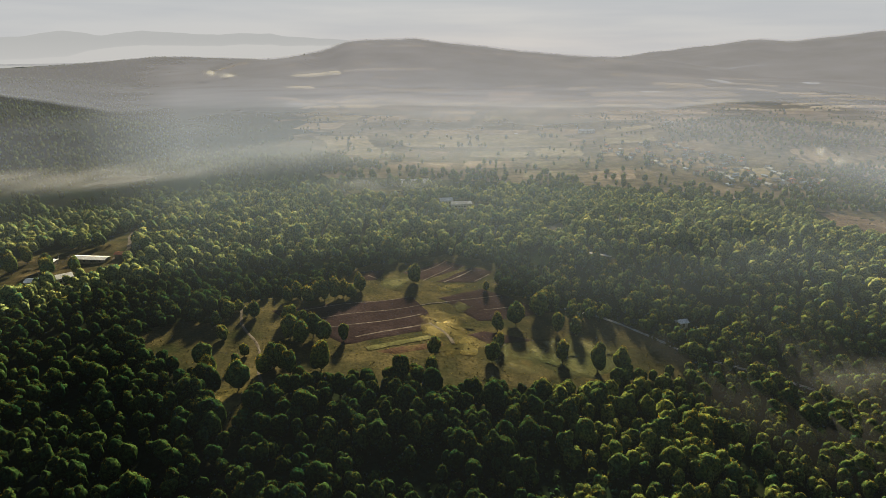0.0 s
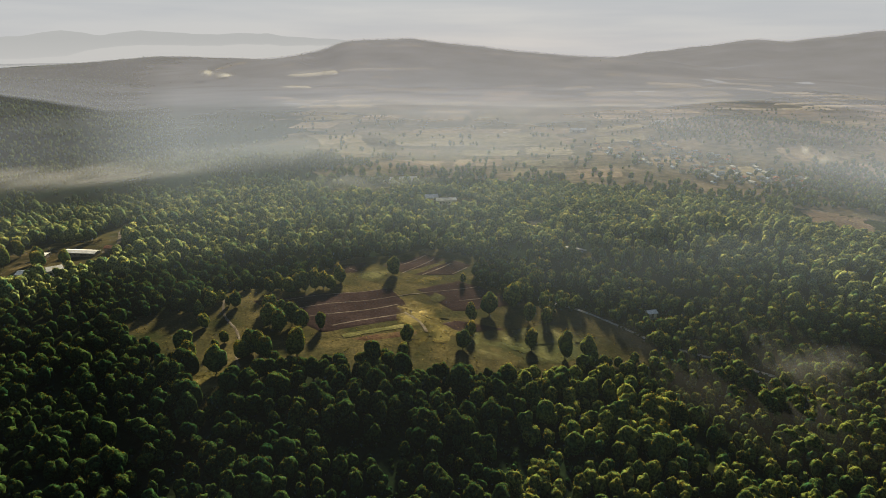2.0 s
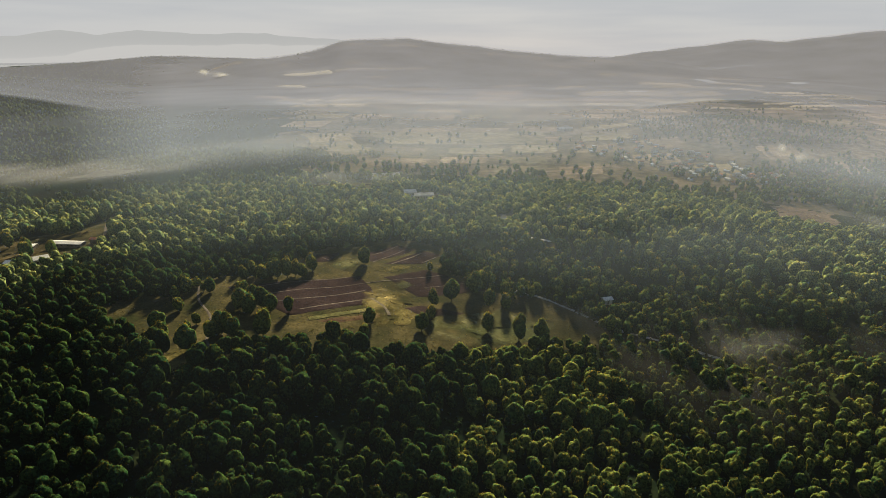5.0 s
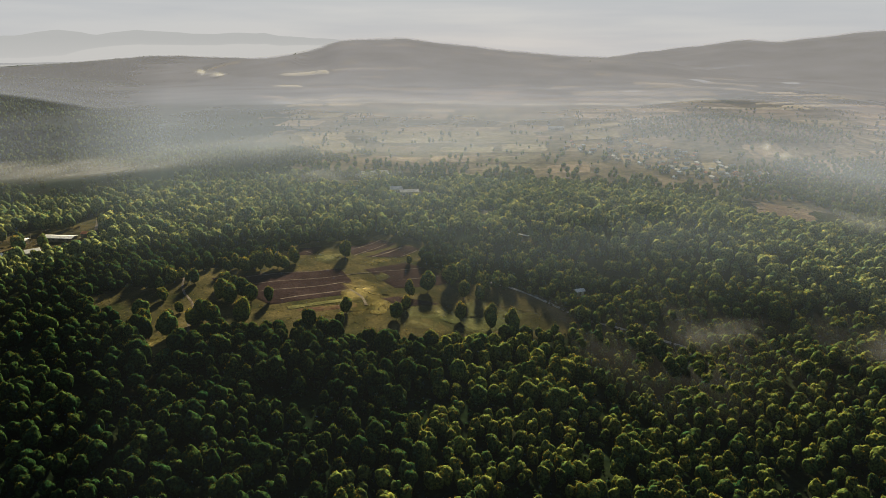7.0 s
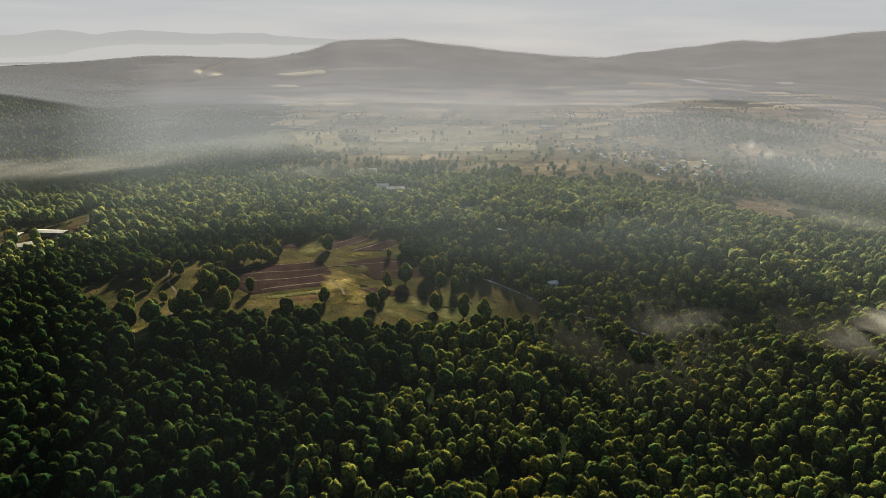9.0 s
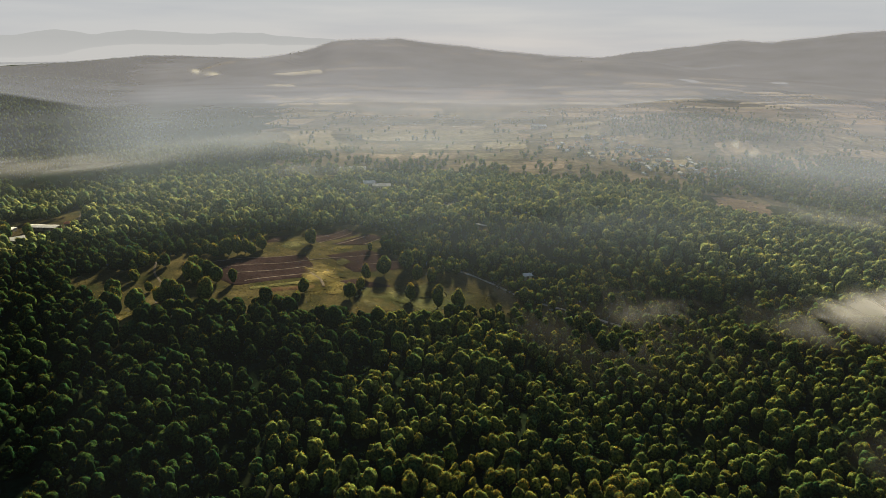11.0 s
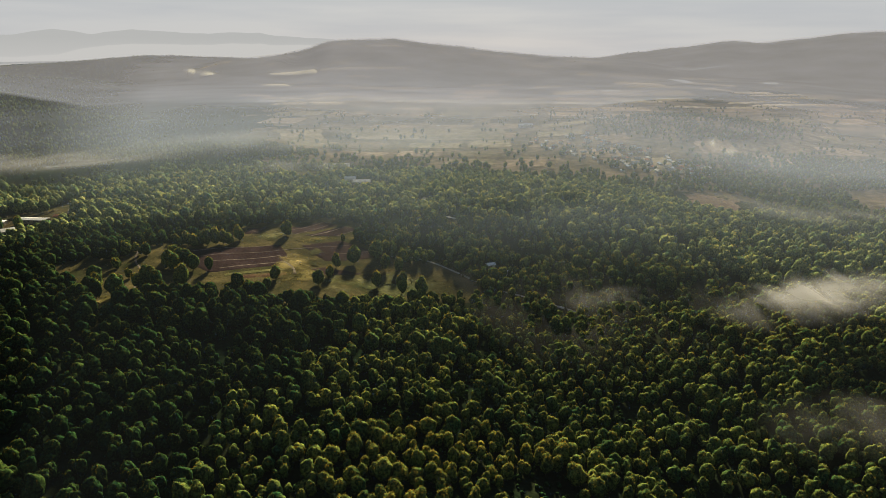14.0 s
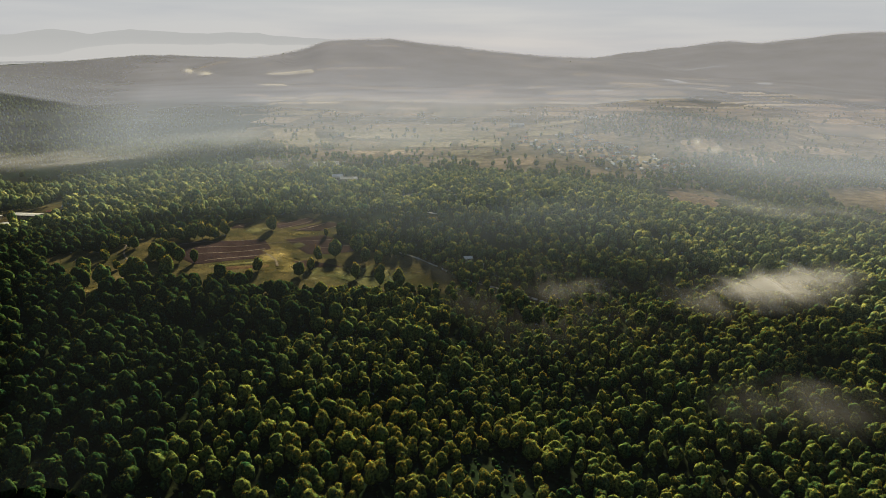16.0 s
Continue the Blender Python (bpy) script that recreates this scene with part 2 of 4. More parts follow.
PANE, _, _, pb_ = material("dark_window_glass", .1)
pb_.inputs["Base Color"].default_value = (.02, .025, .03, 1)
# ---- the lie of the land ----
# (x, y, spread, height) of the knolls and hollows near by
KNOLLS = [(-60, 150, 110, 17.9), (0, 290, 120, 1.1), (165, 330, 80, 17.7), (160, 150, 70, -15.4), (-170, 300, 110, 9.4),
          (60, 50, 80, 2.7), (-130, 520, 90, 1.6), (290, 370, 80, -6.5), (-30, 400, 90, 11.7),
          (430, 810, 110, 26.0), (-150, 612, 60, 9.0), (300, 110, 90, -12.0), (92, 284, 32, 6.0), (150, 262, 30, -5.0)]
# ridges: crest distance, where the slope begins, and the crest's sight line (bearing, height)
RIDGES = [
    (900, 630, [(-1.0, 80), (-.709, 47), (-.621, 35), (-.533, 20), (-.463, 2), (-.409, -7), (-.36, -12)]),
    (1700, 1150, [(-1.1, 80), (-.70, 45), (-.567, 29), (-.436, -4), (-.38, -12)]),
    (3500, 2300, [(-1.2, 60), (-.80, 2), (-.69, 2), (-.60, 12), (-.445, 49), (-.34, 40), (-.27, 27), (-.22, 40), (-.1, 30), (0, 0)]),
    (2460, 1350, [(-.6, -12), (-.36, 25), (-.31, 50), (-.25, 62), (-.20, 80), (-.16, 109), (-.144, 126), (-.04, 131), (.014, 113), (.10, 92), (.19, 72), (.29, 62), (.36, 45), (.6, -12)]),
    (3300, 2000, [(.05, -12), (.22, 30), (.29, 52), (.32, 70), (.40, 97), (.49, 134), (.535, 120), (.69, 168), (.85, 170), (1.2, 130)]),
]


def smooth(a, b, v):
    s = np.clip((v - a) / (b - a), 0, 1)
    return s * s * (3 - 2 * s)


def wave(x, y, seed, size):
    """Cheap rolling noise, about -1 to 1, of the given wavelength."""
    a = np.zeros(np.shape(x))
    for k in range(5):
        an = seed * 1.7 + k * 2.4
        fx, fy = math.cos(an) * (1 + .37 * k), math.sin(an) * (1 + .37 * k)
        a = a + np.sin((x * fx + y * fy) * 2 * math.pi / size + seed * 3.1 + k * 1.3) / (1 + .3 * k)
    return a / 2.6


def land(x, y):
    """The height of the bare ground at x, y (arrays)."""
    x, y = np.asarray(x, float), np.asarray(y, float)
    r = np.hypot(x, y)
    z = -0.6 - 5.5 * smooth(430, 700, r) + 0 * x
    for kx, ky, s, h in KNOLLS:
        z = z + h * np.exp(-((x - kx) ** 2 + (y - ky) ** 2) / (2 * s * s))
    u = np.where(y > 1, x / np.maximum(y, 1), np.sign(x) * 9)
    for d, r0, prof in RIDGES:
        us, hs = np.array(prof).T
        grid = np.linspace(-1.6, 1.6, 641)
        tab = np.interp(grid, us, hs, left=-12, right=-12)
        tab = np.convolve(np.pad(tab, 6, mode="edge"), np.hanning(13) / np.hanning(13).sum(), "valid")
        crest = np.interp(u, grid, tab, left=-12, right=-12)
        crest = crest + wave(x, y, d, d * .05) * d * .0008
        rise = smooth(r0, d, r) ** 1.15 - 1.3 * smooth(d, d * 1.35, r)
        z = np.maximum(z, -7 + (crest + 7) * rise - 40 * (rise < 0))
    z = z + .8 * wave(x, y, 3, 70) * smooth(30, 120, r) * smooth(750, 480, r) + wave(x, y, 8, 400) * 2 * smooth(600, 1500, r)
    return z - 34 * smooth(3750, 4150, r) * (u < .25)


# ---- building blocks ----
def mesh_from(name, verts, tris, mats, slots=None):
    """A mesh from arrays of corners and triangles."""
    verts, tris = np.asarray(verts, np.float32), np.asarray(tris, np.int32)
    me = bpy.data.meshes.new(name)
    me.vertices.add(len(verts)), me.loops.add(tris.size), me.polygons.add(len(tris))
    me.vertices.foreach_set("co", verts.ravel())
    me.loops.foreach_set("vertex_index", tris.ravel())
    me.polygons.foreach_set("loop_start", np.arange(len(tris), dtype=np.int32) * tris.shape[1])
    for m in mats:
        me.materials.append(m)
    if slots is not None:
        me.polygons.foreach_set("material_index", np.asarray(slots, np.int32))
    me.polygons.foreach_set("use_smooth", np.ones(len(tris), bool))
    me.update(calc_edges=True)
    me.validate()
    return me


def part(name, bm, mat, parent, label=""):
    """Links a bmesh as one mesh object under a thing or a part."""
    me = bpy.data.meshes.new(name)
    bm.to_mesh(me)
    bm.free()
    me.materials.append(mat)
    ob = new(name, me)
    ob.parent = parent
    return tagged(ob, label)


def sheet(name, us, vs, place, mat, flat=False):
    """A grid of quads: place(u, v) gives x, y, z arrays."""
    u, v = np.meshgrid(us, vs)
    x, y, z = place(u, v)
    verts = np.stack([x.ravel(), y.ravel(), z.ravel()], 1)
    nu, nv = len(us), len(vs)
    i = (np.arange(nv - 1)[:, None] * nu + np.arange(nu - 1)).ravel()
    quads = np.stack([i, i + 1, i + nu + 1, i + nu], 1)
    me = mesh_from(name, verts, quads, [mat])
    me.polygons.foreach_set("use_smooth", np.ones(len(quads), bool))
    return new(name, me)


def patch(name, corners, mat, lift, cells=3.0, wobble=.6, crown=0.0):
    """A piece of land on four corners, draped over the ground, with uneven edges."""
    a, b, c, d = (np.array(p, float) for p in corners)
    nu = max(3, int(max(np.linalg.norm(b - a), np.linalg.norm(c - d)) / cells))
    nv = max(3, int(max(np.linalg.norm(d - a), np.linalg.norm(c - b)) / cells))

    def place(u, v):
        x = (1 - v) * ((1 - u) * a[0] + u * b[0]) + v * ((1 - u) * d[0] + u * c[0])
        y = (1 - v) * ((1 - u) * a[1] + u * b[1]) + v * ((1 - u) * d[1] + u * c[1])
        x, y = x + wobble * (wave(x, y, 5, 23) + .5 * wave(x, y, 3, 8)), y + wobble * (wave(x, y, 9, 19) + .5 * wave(x, y, 6, 7))
        rim = np.minimum(np.minimum(u, 1 - u) * nu, np.minimum(v, 1 - v) * nv)
        return x, y, land(x, y) + np.where(rim < .5, -.25, lift + crown * np.minimum(rim, 3) / 3)
    return sheet(name, np.linspace(0, 1, nu + 1), np.linspace(0, 1, nv + 1), place, mat)


def inside(x, y, outline):
    """True where x, y lies within a closed outline."""
    hit, p = np.zeros(np.shape(x), bool), np.array(outline, float)
    for (ax, ay), (bx, by) in zip(p, np.roll(p, -1, 0)):
        hit ^= ((ay > y) != (by > y)) & (x < (bx - ax) * (y - ay) / (by - ay + 1e-9) + ax)
    return hit


def glade(name, outline, mat, lift, cells=2.0, spread=4.0):
    """Open grassland within an outline, draped over the ground, running under the trees at its rim."""
    p = np.array(outline, float)
    (x0, y0), (x1, y1) = p.min(0) - spread, p.max(0) + spread

    def place(x, y):
        wx, wy = x + 2 * wave(x, y, 5, 23), y + 2 * wave(x, y, 9, 19)
        near = np.zeros(x.shape, bool)
        for dx, dy in ((0, 0), (spread, 0), (-spread, 0), (0, spread), (0, -spread)):
            near |= inside(wx + dx, wy + dy, outline)
        return x, y, land(x, y) + np.where(near, lift, -.6)
    return sheet(name, np.arange(x0, x1 + cells, cells), np.arange(y0, y1 + cells, cells), place, mat)


def ribbon(name, points, width, mat, lift=.12):
    """A track, road or bed edge along a line of points, draped over the ground."""
    p = np.array(points, float)
    s = np.r_[0, np.cumsum(np.hypot(*np.diff(p, axis=0).T))]
    t = np.linspace(0, s[-1], max(4, int(s[-1] / 2)))
    x, y = np.interp(t, s, p[:, 0]), np.interp(t, s, p[:, 1])
    k = np.ones(7) / 7
    x, y = (np.convolve(np.pad(q, 3, mode="edge"), k, "valid") for q in (x, y))
    tx, ty = np.gradient(x), np.gradient(y)
    g = np.hypot(tx, ty) + 1e-9

    def place(u, v):
        i = u.astype(int)
        w = v * width * (1 + .2 * wave(x[i], y[i], 4, 9))
        px, py = x[i] - ty[i] / g[i] * w, y[i] + tx[i] / g[i] * w
        return px, py, land(px, py) + np.where(np.abs(v) > .49, lift - .07, lift)
    return sheet(name, np.arange(len(x)), np.array([-.5, -.3, 0, .3, .5]), place, mat)


# ---- the ground, one sheet to the horizon ----
front = np.linspace(-60, 60, 200)
AZ = np.r_[np.linspace(-180, -63, 40), front, np.linspace(63, 180, 40)]
RR = np.r_[0.5, np.geomspace(12, 4850, 260)]


def polar(lift):
    def place(a, r):
        x, y = r * np.sin(np.radians(a)), r * np.cos(np.radians(a))
        return x, y, land(x, y) + lift(x, y, r)
    return place


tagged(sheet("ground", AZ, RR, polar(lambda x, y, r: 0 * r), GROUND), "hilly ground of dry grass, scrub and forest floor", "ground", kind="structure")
water_mat, wn_, wl_, wb_ = material("calm_lake_water", .12)
wb_.inputs["Base Color"].default_value = (.10, .115, .13, 1)
wb_.inputs["Specular IOR Level"].default_value = .5
bumped(wn_, wl_, wb_, noise_of(wn_, wl_, .05, 3), .4, .1)
tagged(sheet("water", np.linspace(-48, -1, 40), np.array([3600., 3900, 4200, 4500, 4880]),
             lambda a, r: (r * np.sin(np.radians(a)), r * np.cos(np.radians(a)), -12 + 0 * r), water_mat),
       "calm pale lake beyond the far ridge", "lake", kind="structure")

# far shore, a plain backdrop: its paleness with distance is put in as glow
shore_mat, sn_, sl_, sb_ = material("far_glowing_mountains")
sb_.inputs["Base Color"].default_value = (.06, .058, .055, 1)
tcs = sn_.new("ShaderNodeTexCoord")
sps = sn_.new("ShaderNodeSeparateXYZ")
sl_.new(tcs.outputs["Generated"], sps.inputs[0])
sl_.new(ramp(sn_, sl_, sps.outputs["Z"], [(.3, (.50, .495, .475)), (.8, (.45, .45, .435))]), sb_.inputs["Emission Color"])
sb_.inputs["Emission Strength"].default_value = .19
# brightness over the lake, added as a sheet with its own glow
band_mat, _, _, bb_ = material("glowing_haze_over_the_lake")
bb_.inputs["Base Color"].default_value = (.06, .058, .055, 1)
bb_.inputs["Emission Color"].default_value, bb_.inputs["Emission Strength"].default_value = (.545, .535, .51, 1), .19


def far_range(dist, tops):
    def place(a, v):
        x, y = dist * np.sin(np.radians(a)), dist * np.cos(np.radians(a))
        top = np.interp(a, *tops) * dist / 1079 + 120
        return x, y, -60 + v * (top + 60 + 5 * wave(x, y, 2, 600) + 2.5 * wave(x, y, 6, 190))
    return place


BEARING = [-60, -36, -33, -30.5, -28, -25, -20, -15, -11, 4]
tagged(sheet("backdrop", np.linspace(-60, 4, 200), np.linspace(0, 1, 6), far_range(4890, (BEARING, [10, 4, 8, 16, 10, 16, 12, 13, 5, -8])), shore_mat), "glowing backdrop of pale distant mountains across the lake", "mountains", kind="structure")
tagged(sheet("backdrop", np.linspace(-60, 4, 200), np.linspace(0, 1, 6), far_range(4884, (BEARING, [-20, -24, -23, -20, -8, -5, -5, -4, -6, -12])), band_mat), "glowing backdrop sheet of morning haze over the lake", "haze", kind="structure")

# ---- fields and tracks ----
FIELD = "ploughed fields in the clearing"
CLEARING = [(-109, 195), (-96, 206), (-80, 201), (-79, 221), (-65, 229), (-58, 224), (-46, 251), (-36, 273), (-17, 277), (0, 292), (19, 287), (26, 268), (22, 254), (38, 240), (50, 226), (72, 230), (86, 217), (96, 205), (68, 190),
            (40, 174), (21, 167), (3, 166), (-15, 168), (-32, 165), (-44, 164), (-51, 157), (-54, 142), (-63, 141), (-68, 160), (-78, 167), (-91, 177)]
FARMYARD = [(-236, 303), (-218, 307), (-209, 318), (-183, 308), (-190, 343), (-188, 368), (-164, 308), (-158, 284), (-157, 262), (-168, 250), (-196, 246), (-225, 262)]
tagged(glade("pasture", CLEARING, CLEARING_GRASS, .08), "brown and golden dry grass of the clearing", "pasture", kind="structure")
tagged(glade("pasture", FARMYARD, CLEARING_GRASS, .08), "brown dry grass round the farm sheds", "pasture", kind="structure")
tagged(patch("field", [(-69, 216), (-12, 239), (1, 210), (-34, 190)], SOIL, .24, 2), "dark reddish-brown ploughed field with pale bed edges", "field", FIELD, "structure")
tagged(patch("field", [(-3, 236), (17, 253), (47, 232), (14, 219)], SOIL, .24, 2), "dark reddish-brown ploughed field in the clearing", "field", FIELD, "structure")
tagged(patch("field", [(-22, 266), (0, 290), (14, 280), (-9, 253)], SOIL, .24), "dark upper ploughed field with pale stripes", "field", FIELD, "structure")
tagged(patch("field", [(-7, 253), (14, 280), (25, 272), (16, 258)], SOIL, .25), "dark upper ploughed field with pale stripes", "field", FIELD, "structure")
tagged(patch("field", [(-41, 266), (-24, 271), (-29, 252), (-37, 251)], SOIL, .24), "small ploughed field beside the trees", "field", FIELD, "structure")
tagged(patch("field", [(-27, 187), (1, 202), (2, 195), (-16, 184)], RED_SOIL, .24), "fallow reddish patch edged with dry grass", "field", FIELD, "structure")
tagged(patch("field", [(7, 206), (14, 212), (39, 210), (18, 199)], SOIL, .26), "small bare reddish plot", "field", FIELD, "structure")

EDGE = "pale edges between the beds"
for line, w in (([(-62, 214), (-30, 229), (-13, 238)], .8), ([(-50, 208), (-30, 218), (-8, 230), (1, 233)], .8), ([(-43, 202), (-27, 209), (-7, 222)], .9),
                ([(-33, 196), (-27, 200), (-4, 214)], 1.3), ([(-3, 231), (14, 240), (27, 246)], .6), ([(15, 230), (26, 234), (37, 238)], .6),
                ([(-14, 264), (-6, 275), (2, 287)], .7), ([(-10, 254), (-2, 268), (6, 281)], .7), ([(-1, 254), (7, 264), (15, 275)], 1.3), ([(13, 258), (18, 264), (23, 271)], .8), ([(-36, 262), (-31, 257), (-28, 254)], .7)):
    tagged(ribbon("bed_edge", line, w * .8, STRAW, .28), "pale dry edge between ploughed beds", "bed edge", EDGE, "structure")
tagged(ribbon("grass_strip", [(-28, 188), (-13, 196), (0, 205)], 3.2, GREEN_GRASS, .29), "green and golden grass strip along the field", "grass strip", kind="structure")
tagged(patch("pasture", [(-15, 217), (-3, 225), (16, 220), (3, 192)], DRY_GRASS_PATCH, .32, 1.5, 3), "golden dry grass between the fields", "pasture", kind="structure")
tagged(patch("pasture", [(-4, 205), (15, 217), (24, 203), (-4, 178)], DRY_GRASS_PATCH, .16, 1.5, 3), "golden dry grass between the fields", "pasture", kind="structure")
tagged(patch("pasture", [(-16, 243), (-4, 252), (20, 260), (4, 244)], DRY_GRASS_PATCH, .18, 1.5, 3), "golden dry grass between the fields", "pasture", kind="structure")
tagged(patch("pasture", [(-1, 231), (6, 237), (17, 231), (6, 225)], GREEN_GRASS_PATCH, .34, 1.5, 2), "green grassy island in the ploughed field", "pasture", kind="structure")
tagged(patch("pasture", [(-34, 262), (-16, 262), (-8, 246), (-34, 240)], GREEN_GRASS_PATCH, .16, 1.5, 3), "rough green grass round the lone tree", "pasture", kind="structure")
tagged(patch("pasture", [(4, 200), (74, 228), (94, 206), (14, 166)], GREEN_GRASS_PATCH, .17, 3, 3), "grazed green clearing with scattered tufts", "pasture", kind="structure")
tagged(patch("pasture", [(-72, 166), (-54, 164), (-51, 140), (-66, 138)], DRY_GRASS_PATCH, .2, 1.5, 3), "golden sunlit grass in a gap of the forest", "pasture", kind="structure")
tagged(patch("pasture", [(-240, 305), (-176, 330), (-160, 262), (-215, 252)], BROWN_GRASS_PATCH, .2, 3, 4), "trodden farmyard pasture round the sheds", "pasture", kind="structure")
tagged(patch("pasture", [(72, 286), (92, 283), (91, 270), (73, 272)], BROWN_GRASS_PATCH, .2, 2, 3), "bare brown slope beside the gravel road", "pasture", kind="structure")
tagged(patch("field", [(285, 452), (350, 470), (300, 372), (272, 396)], BARE_FIELD, .1, 4, 3), "bare reddish field between woods", "field", kind="structure")
tagged(patch("field", [(424, 430), (520, 490), (440, 330), (406, 372)], PASTURE, .1, 4, 3), "pale green field with ploughed lines", "field", kind="structure")
tagged(patch("pasture", [(-90, 455), (48, 478), (40, 372), (-60, 408)], CLEARING_GRASS, .2, 4, 5), "dry grass round the farmhouse", "pasture", kind="structure")
tagged(ribbon("path", [(-79, 220), (-77, 212), (-74, 203), (-72, 199), (-66, 193), (-63, 187), (-60, 178), (-59, 170), (-54, 161)], 1.0, TRACK, .14), "narrow winding pale dirt path", "path", kind="structure")
tagged(ribbon("path", [(-7, 215), (-1, 210), (3, 203), (4, 196)], 1.2, TRACK, .36), "worn pale dirt path", "path", kind="structure")
tagged(ribbon("path", [(-188, 366), (-183, 340), (-172, 318), (-166, 304), (-168, 290)], 2.0, TRACK, .16), "sandy track to the farm sheds", "path", kind="structure")
tagged(ribbon("road", [(50, 238), (72, 230), (79, 225), (86, 220), (95, 212), (105, 210), (118, 209), (140, 203), (180, 196)], 1.6, PLASTIC_ROAD, .14), "pale gravel road through the trees", "road", kind="structure")
tagged(ribbon("road", [(68, 296), (76, 287), (84, 281)], 2.0, PLASTIC_ROAD, .3), "pale gravel road through the trees", "road", kind="structure")

tagged(sheet("valley_floor", np.linspace(-20, 52, 150), np.geomspace(520, 1500, 90), polar(lambda x, y, r: .35 - 3 * smooth(550, 520, r) - 5 * smooth(-.19, -.30, x / y + .07 * wave(x, y, 9, 140))), VALLEY_GRASS), "dry tan grassland of the valley floor", "grassland", kind="structure")

# valley fields: a loose quilt of pastures and stubble
rng = random.Random(4)
for gy in range(11):
    for gx in range(13):
        y0 = 560 + gy * 62 * (1 + .05 * gy)
        x0 = -260 + gx * (66 + gy * 6) - gy * 14
        if rng.random() < .28 or math.hypot(x0 - 430, y0 - 800) < 170 or (x0 < -60 and y0 < 660) or x0 < -560 + .3 * y0:
            continue
        w, h, sk = (66 + gy * 6) * rng.uniform(.75, .98), 62 * (1 + .08 * gy) * rng.uniform(.7, .96), rng.uniform(-14, 14)
        tagged(patch("field", [(x0, y0), (x0 + w, y0 + sk), (x0 + w + 8, y0 + h + sk), (x0 + 8, y0 + h)], rng.choice([PASTURE, PASTURE, STUBBLE, STUBBLE, BROWN_GRASS]), .8, 8, 2),
               "valley field in the haze", "field", "valley fields", "structure")
for quad in ([(-100, 890), (177, 895), (173, 765), (-45, 765)], [(-190, 870), (-105, 880), (-70, 735), (-135, 732)]):
    tagged(patch("field", quad, PASTURE, .9, 10, 3), "broad pale green meadow on the valley floor", "field", "valley fields", "structure")

# ---- trees ----
ico = {}
for level in (1, 2, 3):
    bm = bmesh.new()
    bmesh.ops.create_icosphere(bm, subdivisions=level, radius=1)
    ico[level] = np.array([v.co[:] for v in bm.verts]), np.array([[v.index for v in f.verts] for f in bm.faces])
    bm.free()


octa = np.array([(1, 0, 0), (-1, 0, 0), (0, 1, 0), (0, -1, 0), (0, 0, 1), (0, 0, -1)], float), np.array([(0, 2, 4), (2, 1, 4), (1, 3, 4), (3, 0, 4), (2, 0, 5), (1, 2, 5), (3, 1, 5), (0, 3, 5)])


